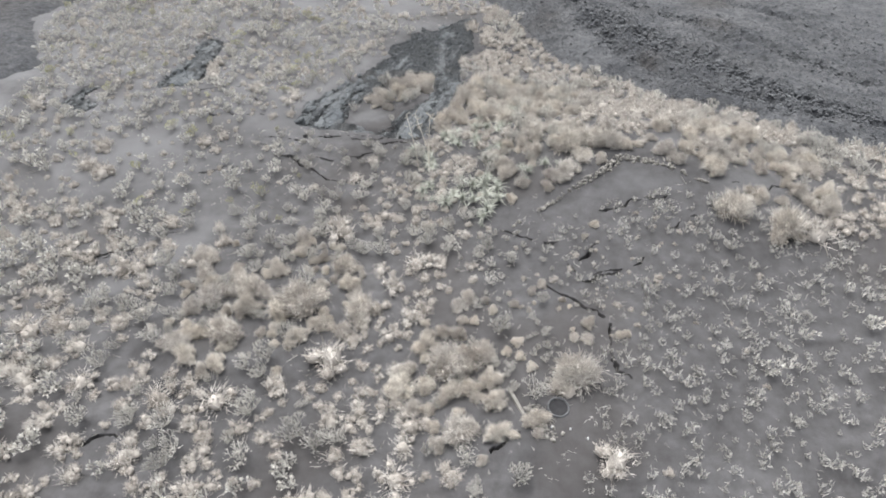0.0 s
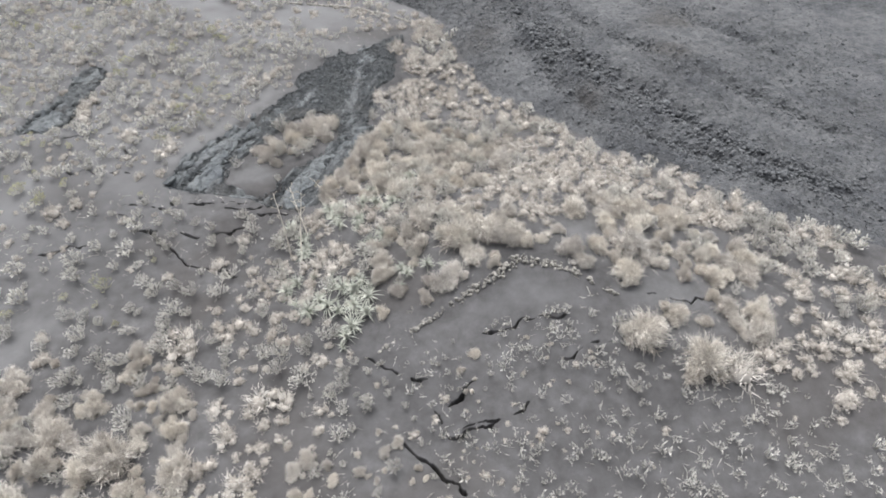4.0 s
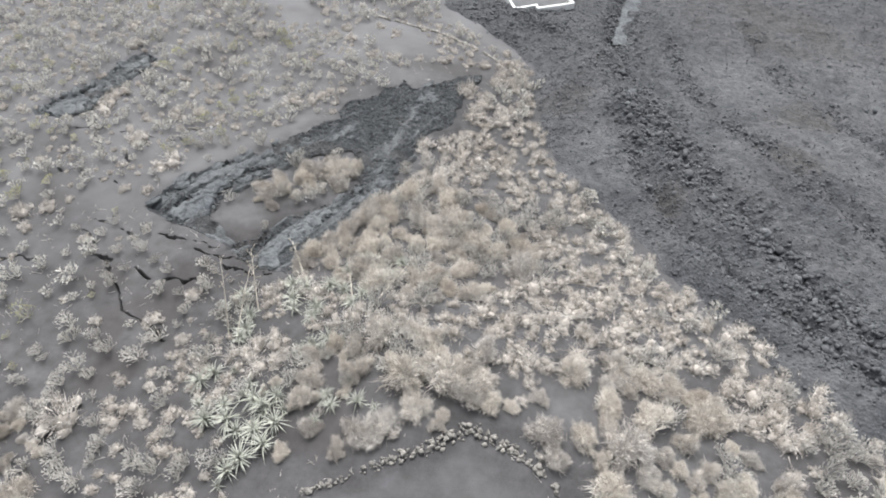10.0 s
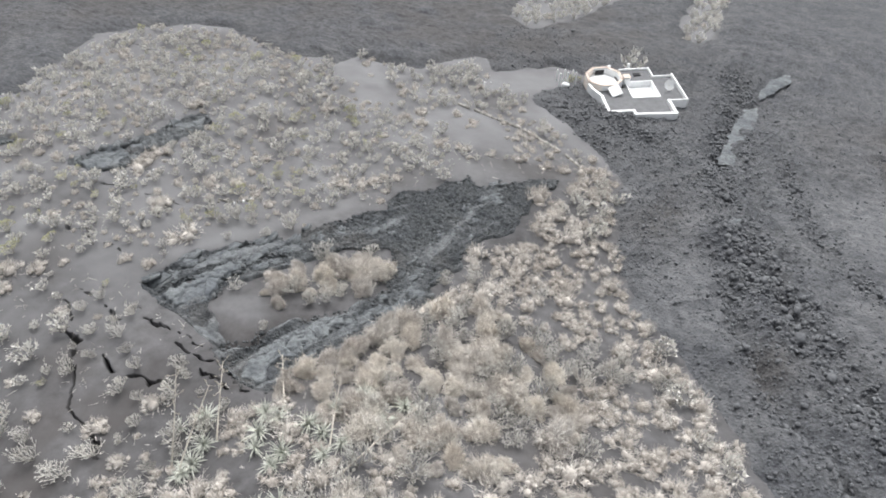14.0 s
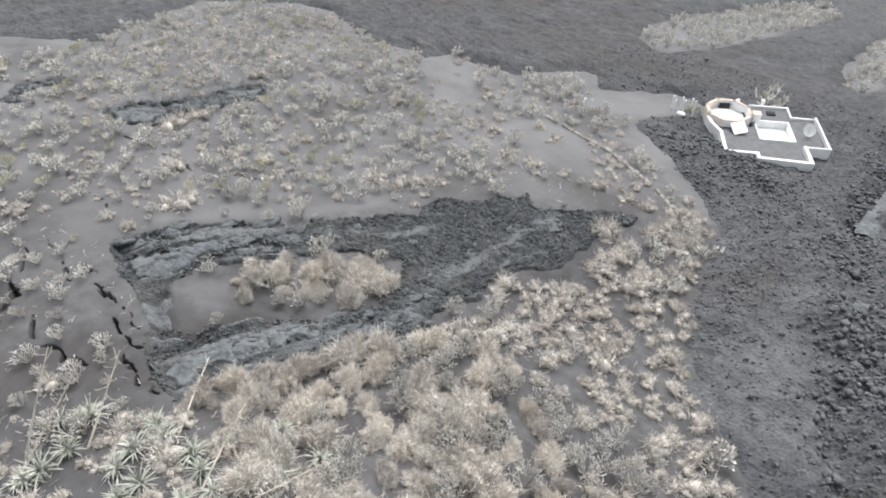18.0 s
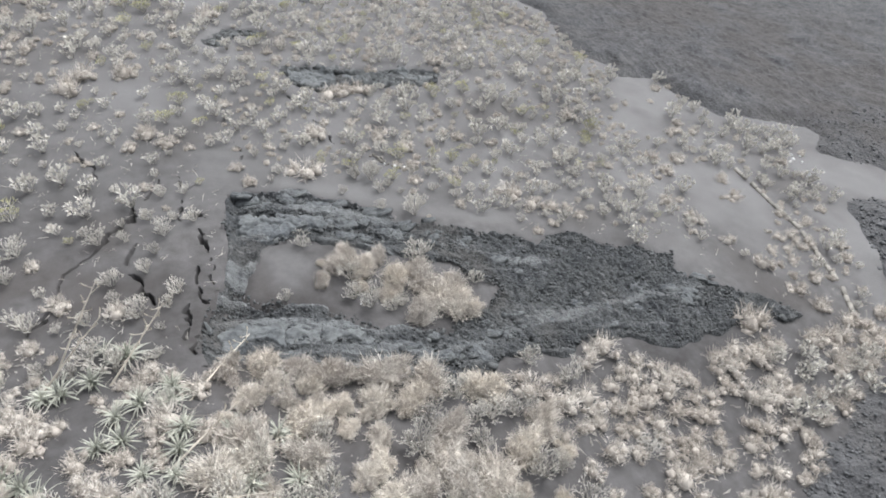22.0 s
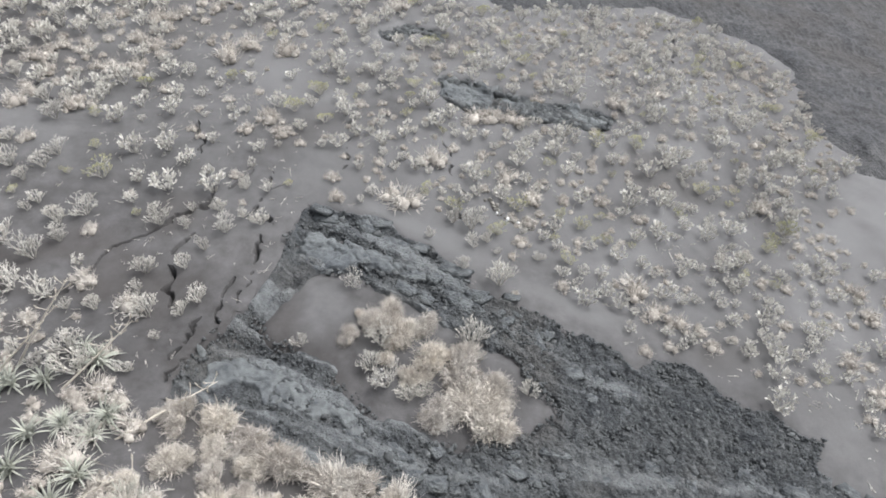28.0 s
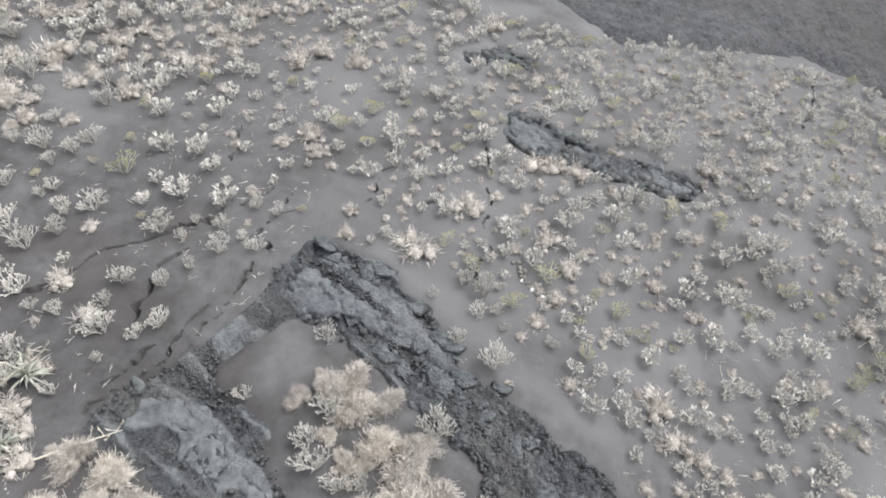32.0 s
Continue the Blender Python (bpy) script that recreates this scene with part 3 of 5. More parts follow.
lava = tagged(new("lava_field", fast_mesh("lava_field", lv, inv.reshape(-1, 4), MAT_LAVA, False, {"dust": pdust, "brown": pbrown})),
              "dark grey field of broken lava rubble with dusty patches", "lava", kind="structure")


def rock_template(seed, squash=0.75):
    """Angular block: a skewed six-sided stone with broken corners."""
    r = np.random.default_rng(seed)
    vs = np.array([(x, y, z) for z in (-1, 1) for y in (-1, 1) for x in (-1, 1)], float)
    vs *= r.uniform(0.45, 1.05, (8, 3)) * np.array([1.15, 0.85, squash])
    vs[:, 0] += 0.35 * vs[:, 2] * r.uniform(-1, 1)
    fs = np.array([(0, 2, 3), (0, 3, 1), (4, 5, 7), (4, 7, 6), (0, 1, 5), (0, 5, 4), (2, 6, 7), (2, 7, 3), (0, 4, 6), (0, 6, 2), (1, 3, 7), (1, 7, 5)])
    return vs, fs


def placed(template, pos, scale, turn, tip=None):
    """Many copies of a template as one list of corners and faces."""
    vs, fs = template
    n = len(pos)
    c, s = np.cos(turn)[:, None], np.sin(turn)[:, None]
    sc = np.asarray(scale)
    sc = sc[:, None] if sc.ndim == 1 else sc
    v = np.broadcast_to(vs, (n, *vs.shape))
    if sc.shape[1] == 1:
        sc = np.repeat(sc, 3, 1)
    v = v * sc[:, None, :]
    x = v[..., 0] * c - v[..., 1] * s
    y = v[..., 0] * s + v[..., 1] * c
    out = np.stack([x, y, v[..., 2]], -1) + np.asarray(pos)[:, None, :]
    f = fs[None] + (np.arange(n) * len(vs))[:, None, None]
    return out.reshape(-1, 3), f.reshape(-1, fs.shape[1])


def joined(pieces):
    vs, fs, o = [], [], 0
    for v, f in pieces:
        vs.append(v)
        fs.append(f + o)
        o += len(v)
    return np.concatenate(vs), np.concatenate(fs)


def part(name, data, parent, label=""):
    ob = new(name, data)
    ob.parent = parent
    return tagged(ob, label)


def bm_mesh(name, bm, mat):
    me = bpy.data.meshes.new(name)
    bm.to_mesh(me)
    bm.free()
    me.materials.append(mat)
    return me


ROCKS = [rock_template(k) for k in range(8)]


def rubble(name, parent, pts, zs, sizes, mat, label, piece, near_mask):
    """The nearest stones as single pieces, the rest as one joined mesh."""
    order = np.argsort(~near_mask, kind="stable")
    pts, zs, sizes = pts[order], zs[order], sizes[order]
    count = min(300, int(near_mask.sum()))
    shared = [fast_mesh(piece, *ROCKS[k], mat) for k in range(8)]
    for i in range(count):
        ob = part(piece, shared[i % 8], parent)
        ob.location = (pts[i, 0], pts[i, 1], zs[i])
        ob.scale = (sizes[i] * rng.uniform(0.8, 1.2), sizes[i] * rng.uniform(0.8, 1.2), sizes[i] * rng.uniform(0.7, 1.1))
        ob.rotation_euler = (rng.uniform(-0.5, 0.5), rng.uniform(-0.5, 0.5), rng.uniform(0, 6.28))
    pieces = []
    rest = np.arange(count, len(pts))
    for k in range(8):
        sel = rest[rest % 8 == k]
        s = sizes[sel][:, None] * rng.uniform(0.75, 1.25, (len(sel), 3))
        pieces.append(placed(ROCKS[k], np.c_[pts[sel], zs[sel]], s, rng.uniform(0, 6.28, len(sel))))
    return tagged(part(name, fast_mesh(name, *joined(pieces), mat), parent), label, kind="stuff")


# rubble on the lava, thick beside the spared slope and along the levees
n = 110000
px = np.c_[rng.uniform(-14, 46, n), rng.uniform(36, 100, n)]
out = lava_out(px[:, 0], px[:, 1])
rough = coarseness(px[:, 0], px[:, 1])
grain = spots(px[:, 0], px[:, 1], [((10.4, 64), 2.6, 6.5), ((26, 44), 8, 4), ((18, 47), 4, 3)])
keep = (out > 0.1) & (inside(px[:, 0], px[:, 1], FOOTPRINT) < 0.1) & (seg_dist(px[:, 0], px[:, 1], CHANNEL) > 0.75) & (rng.random(n) < np.clip(0.24 + 0.76 * rough + 0.6 * grain - 0.15 * spots(px[:, 0], px[:, 1], DUSTY), 0.04, 1))
px, rough = px[keep], rough[keep]
size = 0.035 + 0.07 * rng.random(len(px)) ** 3 + rough * (0.04 + 0.16 * rng.random(len(px)) ** 4) + 0.2 * (rng.random(len(px)) < 0.005) * rng.random(len(px))
pz = lava_z(px[:, 0], px[:, 1]) + size * 0.05
rubble("rubble", lava, px, pz, size, MAT_LAVA_STONE, "loose angular lava stones", "block", (px[:, 0] > 12) & (px[:, 0] < 30) & (px[:, 1] > 42) & (px[:, 1] < 66) & (size > 0.11))


def lava_slab(poly):
    """A flat slab of smooth crust lying in the lava channel."""
    p = np.array(poly)
    ax, ay = np.arange(p[:, 0].min() - 0.3, p[:, 0].max() + 0.3, 0.18), np.arange(p[:, 1].min() - 0.3, p[:, 1].max() + 0.3, 0.18)
    x, y = np.meshgrid(ax, ay, indexing="ij")
    ins = inside(x, y, poly) + 0.3 * fbm(x / 0.8, y / 0.8, 71, 3)
    d1, d2, r = cells(x / 1.8, y / 2.6, 45)
    z = lava_base(x, y, lava_out(x, y)) - 0.16 + 0.09 * step01(ins, -0.1, 0.15) + 0.06 * r + 0.06 * fbm(x / 0.6, y / 0.6, 75, 3) - 0.12 * (1 - step01(d2 - d1, 0, 0.06))
    f = grid_faces(len(ax), len(ay))
    f = f[ins.ravel()[f].max(1) > -0.1]
    used, inv = np.unique(f.ravel(), return_inverse=True)
    zero = np.zeros(len(used))
    me = fast_mesh("crust_slab", np.stack([x, y, z], -1).reshape(-1, 3)[used], inv.reshape(-1, 4), MAT_SLAB, False, {"dust": zero, "brown": zero})
    return part("crust_slab", me, lava, "smooth grey slab of lava crust")


for poly in ([(13.8, 76.6), (14.0, 81.4), (14.1, 85.8), (14.5, 90.3), (15.3, 91.4), (15.5, 86.8), (15.2, 81.8), (14.9, 77.2)], [(14.6, 95.0), (15.6, 99.4), (17.5, 103.2), (17.6, 101.1), (16.3, 97.5), (15.3, 94.4)],
             [(15.6, 63.0), (15.2, 66.2), (16.2, 67.4), (16.9, 65.4)], [(17.2, 69.2), (16.8, 73.0), (17.8, 74.4), (18.3, 71.2)]):
    lava_slab(poly)

# ---- the landslide ----
STREAKS = [[(-11.6, 42.4), (-11.0, 44.1), (-9.7, 46.4), (-8.5, 47.6), (-7.3, 49.2), (-6.2, 50.9), (-5.2, 52.7), (-3.9, 53.5), (-3.5, 55.0)],
           [(-0.7, 44.6), (0.1, 45.7), (0.5, 47.0), (0.6, 49.3), (0.1, 50.3), (-0.2, 52.0), (-0.2, 54.2), (-0.2, 56.1), (-0.2, 58.6), (0.1, 60.9), (0.4, 62.9)], [(-9.2, 43.1), (-8.8, 45.1), (-7.9, 47.1), (-7.2, 48.6)]]
SLAB_A = [(-10.7, 41.8), (-10.3, 43.2), (-9.5, 44.4), (-8.8, 46.0), (-8.3, 44.4), (-8.4, 42.7), (-8.7, 41.7)]
SLAB_B = [(-3.3, 39.6), (-3.7, 40.4), (-3.1, 41.9), (-2.3, 43.2), (-1.4, 44.2), (-0.5, 45.1), (-0.4, 44.8), (-0.9, 43.9), (-1.5, 42.7), (-2.0, 41.1), (-2.1, 39.7)]
SLAB_C = [(-24.4, 48.0), (-24.7, 49.6), (-23.8, 50.5), (-23.5, 52.6), (-23.5, 53.9), (-22.7, 51.5), (-22.2, 49.6), (-22.5, 48.2)]
SLAB_D = [(-23.8, 55.3), (-23.4, 56.8), (-22.8, 57.9), (-22.0, 56.9), (-22.7, 55.9)]


def debris_sheet(name, polys, holes, mat, box, step, label, thick, parent, ragged=1.0):
    ax, ay = np.arange(box[0], box[1], step), np.arange(box[2], box[3], step)
    x, y = np.meshgrid(ax, ay, indexing="ij")
    rag = 0.9 * fbm(x / 1.6, y / 1.6, 47, 3)
    ins = np.max([inside(x, y, p) for p in polys], 0) + rag * step01(y, 40.5, 44)
    hole = (np.max([inside(x, y, p) for p in holes], 0) if holes else np.full(x.shape, -9.0)) + 0.6 * rag
    wob = 0.6 * fbm(x / 1.2, y / 1.2, 15, 4)
    cover = np.minimum(ins + 0.3 * wob, -hole + wob)
    along, across = 0.38 * x + 0.925 * y, 0.925 * x - 0.38 * y + 0.5 * wob
    d1, d2, r = cells(across / 0.34, along / 0.6, 13)
    e1, e2, q = cells(across / 0.17, along / 0.24, 19)
    flow = np.min([seg_dist(x + 0.8 * wob, y, s) for s in STREAKS], 0)
    levee = np.exp(-(flow / 0.26) ** 2)
    fine = fbm(across / 0.3, along / 0.5, 27, 3)
    g1, g2, p = cells(x / 0.2 + 0.5 * wob, y / 0.17, 37)
    low = step01(y, 46, 52)
    clod = (0.10 * r * step01(d2 - d1, 0, 0.09) + 0.11 * q * step01(e2 - e1, 0, 0.10) + 0.10 * p * step01(g2 - g1, 0, 0.10) + 0.10 * fine) * (1 - 0.7 * levee) * (0.55 + 0.6 * low)
    streak = fbm(across / 0.55, along / 4.5, 23, 4)
    z = ground_z(x, y) + (thick * (0.75 + (1.0 - 0.5 * low) * streak) + clod + 0.10 * levee) * step01(cover, -0.05, 0.3) - 0.10
    f = grid_faces(len(ax), len(ay))
    f = f[cover.ravel()[f].max(1) > -0.15]
    used, inv = np.unique(f.ravel(), return_inverse=True)
    dust = np.clip(1.1 * levee * (0.7 + 1.2 * streak) + 0.9 * step01(streak, 0.12, 0.4) * step01(48 - y, -4, 6) + 0.35 * step01(streak, 0.15, 0.4), 0, 0.4 + 0.5 * ragged).ravel()[used]
    brown = np.clip(0.5 * step01(fbm(x / 3, y / 3, 33, 2), 0.1, 0.4), 0, 0.5).ravel()[used]
    me = fast_mesh(name, np.stack([x, y, z], -1).reshape(-1, 3)[used], inv.reshape(-1, 4), mat, False, {"dust": dust, "brown": brown})
    return part(name, me, parent, label)


def slab(poly, lift, parent):
    """A slab of compact ash that slid in one piece: an uneven top with broken sides."""
    p = np.array(poly)
    ax, ay = np.arange(p[:, 0].min() - 0.4, p[:, 0].max() + 0.4, 0.07), np.arange(p[:, 1].min() - 0.4, p[:, 1].max() + 0.4, 0.07)
    x, y = np.meshgrid(ax, ay, indexing="ij")
    ins = inside(x, y, poly) + 0.85 * fbm(x / 0.7, y / 0.7, 71, 5)
    d1, d2, r = cells(x / 1.3 + 0.3 * fbm(x, y, 72, 2), y / 1.7, 43)
    terrace = np.floor((0.925 * x - 0.38 * y + 0.9 * fbm(x / 1.5, y / 1.5, 74, 3)) / 0.45) * 0.37 % 1.0
    z = ground_z(x, y) - 0.1 + (lift + 0.12 * r + 0.10 * terrace + 0.05 * fbm((x + 0.4 * y) / 0.3, (y - 0.4 * x) / 0.9, 73, 4)) * step01(ins, -0.12, 0.12) - 0.13 * (1 - step01(d2 - d1, 0.0, 0.06))
    f = grid_faces(len(ax), len(ay))
    f = f[ins.ravel()[f].max(1) > -0.14]
    used, inv = np.unique(f.ravel(), return_inverse=True)
    return part("slab", fast_mesh("slab", np.stack([x, y, z], -1).reshape(-1, 3)[used], inv.reshape(-1, 4), MAT_SLAB, False, {"dust": np.zeros(len(used)), "brown": np.zeros(len(used))}), parent, "pale blue-grey slab of compact ash")


slide = tagged(new("landslide"), "dark fresh landslide scar of clods and ash slabs", "landslide", kind="structure")
debris_sheet("debris", [SCAR], [ISLAND], MAT_CLODS, (-13.4, 5.2, 38, 67.6), 0.068, "dark grey heap of broken clods", 0.30, slide)
slab(SLAB_A, 0.34, slide)
slab(SLAB_B, 0.30, slide)
n = 52000
sp = np.c_[rng.uniform(-13, 5, n), rng.uniform(38.6, 67, n)]
ins = np.minimum(inside(sp[:, 0], sp[:, 1], SCAR), -inside(sp[:, 0], sp[:, 1], ISLAND))
slabby = np.max([inside(sp[:, 0], sp[:, 1], s) for s in (SLAB_A, SLAB_B)], 0)
keep = (ins + 0.5 * fbm(sp[:, 0] / 1.6, sp[:, 1] / 1.6, 47, 3) > 0.12) & (slabby < 0) & (rng.random(n) < 0.35 + 0.65 * step01(sp[:, 1], 45, 50))
sp = sp[keep]
flow = np.min([seg_dist(sp[:, 0], sp[:, 1], s) for s in STREAKS], 0)
size = 0.03 + 0.055 * rng.random(len(sp)) ** 2 + 0.13 * (rng.random(len(sp)) < 0.01 + 0.06 * np.exp(-(flow / 0.5) ** 2)) * rng.random(len(sp))
rubble("clods", slide, sp, ground_z(sp[:, 0], sp[:, 1]) + 0.15 + rng.uniform(-0.06, 0.12, len(sp)), size, MAT_CLOD_STONE, "loose dark clods of ash", "clod", size > 0.09)

small_slide = tagged(new("small_landslide"), "small dark landslide scar with grey slabs", "landslide", kind="structure")
debris_sheet("debris", [SCAR_SMALL, SCAR_TOP], [], MAT_CLODS, (-34.6, -22, 43, 58.6), 0.1, "dark grey broken clods", 0.22, small_slide, 0.4)
slab(SLAB_C, 0.36, small_slide)
slab(SLAB_D, 0.3, small_slide)
sp = np.c_[rng.uniform(-34, -22, 9000), rng.uniform(43.5, 58.5, 9000)]
sp = sp[np.maximum(inside(sp[:, 0], sp[:, 1], SCAR_SMALL), inside(sp[:, 0], sp[:, 1], SCAR_TOP)) > 0.1][:900]
sp = sp[np.maximum(inside(sp[:, 0], sp[:, 1], SLAB_C), inside(sp[:, 0], sp[:, 1], SLAB_D)) < 0]
size = 0.07 + 0.25 * rng.random(len(sp)) ** 2.5
rubble("clods", small_slide, sp, ground_z(sp[:, 0], sp[:, 1]) + 0.12, size, MAT_CLOD_STONE, "loose dark clods of ash", "clod", size > 0.14)
# broken plates of compact ash along the flow
plate_meshes = [fast_mesh("ash_plate", *rock_template(50 + k, 0.3), MAT_SLAB) for k in range(5)]
for line in STREAKS:
    for (ax, ay), (bx, by) in zip(line[:-1], line[1:]):
        for _ in range(int(4.5 * math.hypot(bx - ax, by - ay))):
            q = rng.random()
            x, y, s_ = ax + (bx - ax) * q + rng.normal(0, 0.4), ay + (by - ay) * q + rng.normal(0, 0.4), 0.14 + 0.34 * rng.random() ** 2
            ob = part("ash_plate", plate_meshes[int(rng.integers(5))], slide)
            ob.matrix_basis = pose(x, y, ground_at(x, y) + 0.2, rng.normal(0, 9), rng.normal(0, 9), 68 + rng.normal(0, 25)) @ Matrix.Diagonal((s_ * 1.4, s_, s_, 1))

# ---- plants ----
PLANT_RNG = np.random.default_rng(21)


def prism(a, b, ra, rb, sides=3):
    d = b - a
    d = d / (np.linalg.norm(d) + 1e-9)
    u = np.cross(d, (0.3, 0.9, 0.31))
    u /= np.linalg.norm(u) + 1e-9
    w = np.cross(d, u)
    k = np.arange(sides) * 2 * np.pi / sides
    ring = np.cos(k)[:, None] * u + np.sin(k)[:, None] * w
    v = np.concatenate([a + ra * ring, b + rb * ring])
    i = np.arange(sides)
    j = (i + 1) % sides
    f = np.concatenate([np.stack([i, j, j + sides], -1), np.stack([i, j + sides, i + sides], -1)])
    return v, f


def blade(a, b, w, r):
    """A flat twig, widest in the middle."""
    s = np.cross(b - a, r.normal(0, 1, 3))
    s = s / (np.linalg.norm(s) + 1e-9) * w
    m = a + (b - a) * 0.55
    return np.array([a, m + s, b, m - s]), np.array([[0, 1, 2], [0, 2, 3]])


def forked_shrub(seed, stems, levels, spread=1.0, thick=0.035, twig=0.03, solid=1, extra=2):
    """A leafless shrub that forks upward to a flat dome: wood, and a crown of pale end twigs. Radius 0.5."""
    r = np.random.default_rng(seed)
    wood, tips = [], []

    def grow(p, d, length, rad, level):
        q = p + d * length
        if level == 0:
            tips.append(prism(p - d * length * 0.05, q, twig * 1.1, twig * 0.8) if solid == 1 else blade(p - d * length * 0.1, q + d * length * 0.15, twig, r))
            for _ in range(extra):
                e = d + r.normal(0, 0.45, 3)
                tips.append(blade(p + d * length * r.uniform(0.2, 0.7), p + (d * 0.5 + e * 0.6) * length, twig * 0.9, r))
            return
        wood.append(prism(p, q, rad, rad * 0.75) if level >= solid else blade(p, q, rad, r))
        a = r.uniform(0, 6.28)
        kids = 2 if r.random() < 0.6 else 3
        for k in range(kids):
            ang = a + k * 6.28 / kids + r.normal(0, 0.25)
            e = d + 0.6 * spread * np.array([np.cos(ang), np.sin(ang), 0.05]) + np.array([0, 0, 0.12])
            grow(q, e / np.linalg.norm(e), length * r.uniform(0.62, 0.88), rad * 0.78, level - 1)

    for k in range(stems):
        a = k * 6.28 / stems + r.uniform(-0.4, 0.4)
        lean = r.uniform(0.3, 0.95) * spread
        d = np.array([np.cos(a) * lean, np.sin(a) * lean, 1.0])
        grow(np.array([0.03 * np.cos(a), 0.03 * np.sin(a), -0.05]), d / np.linalg.norm(d), r.uniform(0.2, 0.3), thick, levels)
    w, c = joined(wood), joined(tips)
    k = 0.5 / np.percentile(np.hypot(c[0][:, 0], c[0][:, 1]), 90)
    return (w[0] * k, w[1]), (c[0] * k, c[1])


def lump_template():
    """Twelve-cornered and forty-two-cornered lumps."""
    g = (1 + 5 ** 0.5) / 2
    v = np.array([(-1, g, 0), (1, g, 0), (-1, -g, 0), (1, -g, 0), (0, -1, g), (0, 1, g), (0, -1, -g), (0, 1, -g), (g, 0, -1), (g, 0, 1), (-g, 0, -1), (-g, 0, 1)]) / 1.902
    f = [(0, 11, 5), (0, 5, 1), (0, 1, 7), (0, 7, 10), (0, 10, 11), (1, 5, 9), (5, 11, 4), (11, 10, 2), (10, 7, 6), (7, 1, 8),
         (3, 9, 4), (3, 4, 2), (3, 2, 6), (3, 6, 8), (3, 8, 9), (4, 9, 5), (2, 4, 11), (6, 2, 10), (8, 6, 7), (9, 8, 1)]
    vs, fs, mids = [q for q in v], [], {}

    def middle(a, b):
        key = (min(a, b), max(a, b))
        if key not in mids:
            m = vs[a] + vs[b]
            vs.append(m / np.linalg.norm(m))
            mids[key] = len(vs) - 1
        return mids[key]

    for a, b, c in f:
        ab, bc, ca = middle(a, b), middle(b, c), middle(c, a)
        fs += [(a, ab, ca), (b, bc, ab), (c, ca, bc), (ab, bc, ca)]
    return (v, np.array(f)), (np.array(vs), np.array(fs))


LUMP_ROUGH, LUMP_FINE = lump_template()


def fuzzy_shrub(seed, strands, tufts=6, width=0.004, lump=LUMP_FINE, curved=True):
    """A soft dome of fine dry twigs: matted lobes under a nap of short feathery strands. Radius about 0.5."""
    r = np.random.default_rng(seed)
    stems, crown = [], []
    cs = [(np.array([0, 0, 0.06]), 0.36)] + [(np.array([np.cos(a) * q, np.sin(a) * q, r.uniform(-0.02, 0.15)]), r.uniform(0.14, 0.25)) for a, q in zip(r.uniform(0, 6.28, tufts), r.uniform(0.20, 0.40, tufts))]
    brooms = []
    for c, rad in cs:
        for k in range(int(10 + 50 * rad)):
            d = r.normal(0, 1, 3)
            d[2] = abs(d[2]) * 1.1 + 0.05
            d /= np.linalg.norm(d)
            brooms.append((c + d * rad * r.uniform(0.45, 0.7), d, rad * r.uniform(0.45, 0.8), rad))
        for k in range(3 if curved else 1):
            d = r.normal(0, 1, 3)
            d[2] = abs(d[2]) + 0.3
            stems.append(prism(np.array([c[0] * 0.3, c[1] * 0.3, -0.08]), c + d / np.linalg.norm(d) * rad * 1.15, 0.012, 0.004))
        v = lump[0] * r.uniform(0.55, 1.0, (len(lump[0]), 1)) * rad * 0.74
        v[:, 2] *= 0.85
        stems.append((c + v, lump[1]))
    weight = np.array([b[3] for b in brooms])
    for i in r.choice(len(brooms), strands, p=weight / weight.sum()):
        foot, d, reach, rad = brooms[i]
        e = d + r.normal(0, 0.5, 3)
        e /= np.linalg.norm(e)
        p = foot + r.normal(0, 0.2, 3) * rad
        p[2] = max(p[2], 0.01)
        far_end = p + (e * 0.85 + d * 0.15) * reach * r.uniform(0.4, 1.2)
        side = np.cross(e, r.normal(0, 1, 3))
        side = side / (np.linalg.norm(side) + 1e-9) * width * r.uniform(0.6, 1.5)
        if curved:
            m = p + (far_end - p) * 0.55 + r.normal(0, 0.07, 3) * rad
            crown.append((np.array([p - side, p + side, m + side * 0.8, m - side * 0.8, far_end]), np.array([[0, 1, 2], [0, 2, 3], [3, 2, 4]])))
        else:
            crown.append((np.array([p - side, p + side, far_end]), np.array([[0, 1, 2]])))
    return joined(stems), joined(crown)


FORKED = [forked_shrub(k, 5 + k % 3, 4, 0.75 + 0.1 * (k % 4), 0.028, 0.0085, 1, 1) for k in range(8)]
FORKED_FAR = [forked_shrub(40 + k, 8, 2, 0.8, 0.036, 0.028, 9, 4) for k in range(6)]
FUZZY = [fuzzy_shrub(k, 3000, 4 + k % 4, 0.0047) for k in range(10)]
FUZZY_FAR = [fuzzy_shrub(60 + k, 420, 4, 0.0098, LUMP_ROUGH, False) for k in range(8)]
SPRIG = [forked_shrub(80 + k, 5, 1, 0.7, 0.03, 0.016, 9, 3) for k in range(5)]


def plant_stock(name, templates, wood_mat, crown_mat, label, category, group):
    stock = []
    for wood, crown in templates:
        stock.append((fast_mesh("stem", *wood, wood_mat), fast_mesh("crown", *crown, crown_mat)))

    def plant(i, x, y, size, tall=1.0, note=""):
        root = new(name)
        root.matrix_basis = pose(x, y, ground_at(x, y), rz=137.5 * i) @ Matrix.Diagonal((size * (1 + 0.16 * math.sin(2.1 * i)), size * (1 - 0.16 * math.sin(2.1 * i)), size * tall, 1))
        s, c = stock[i % len(stock)]
        part("stem", s, root)
        part("crown", c, root)
        return tagged(root, note or label, category, group)
    return plant


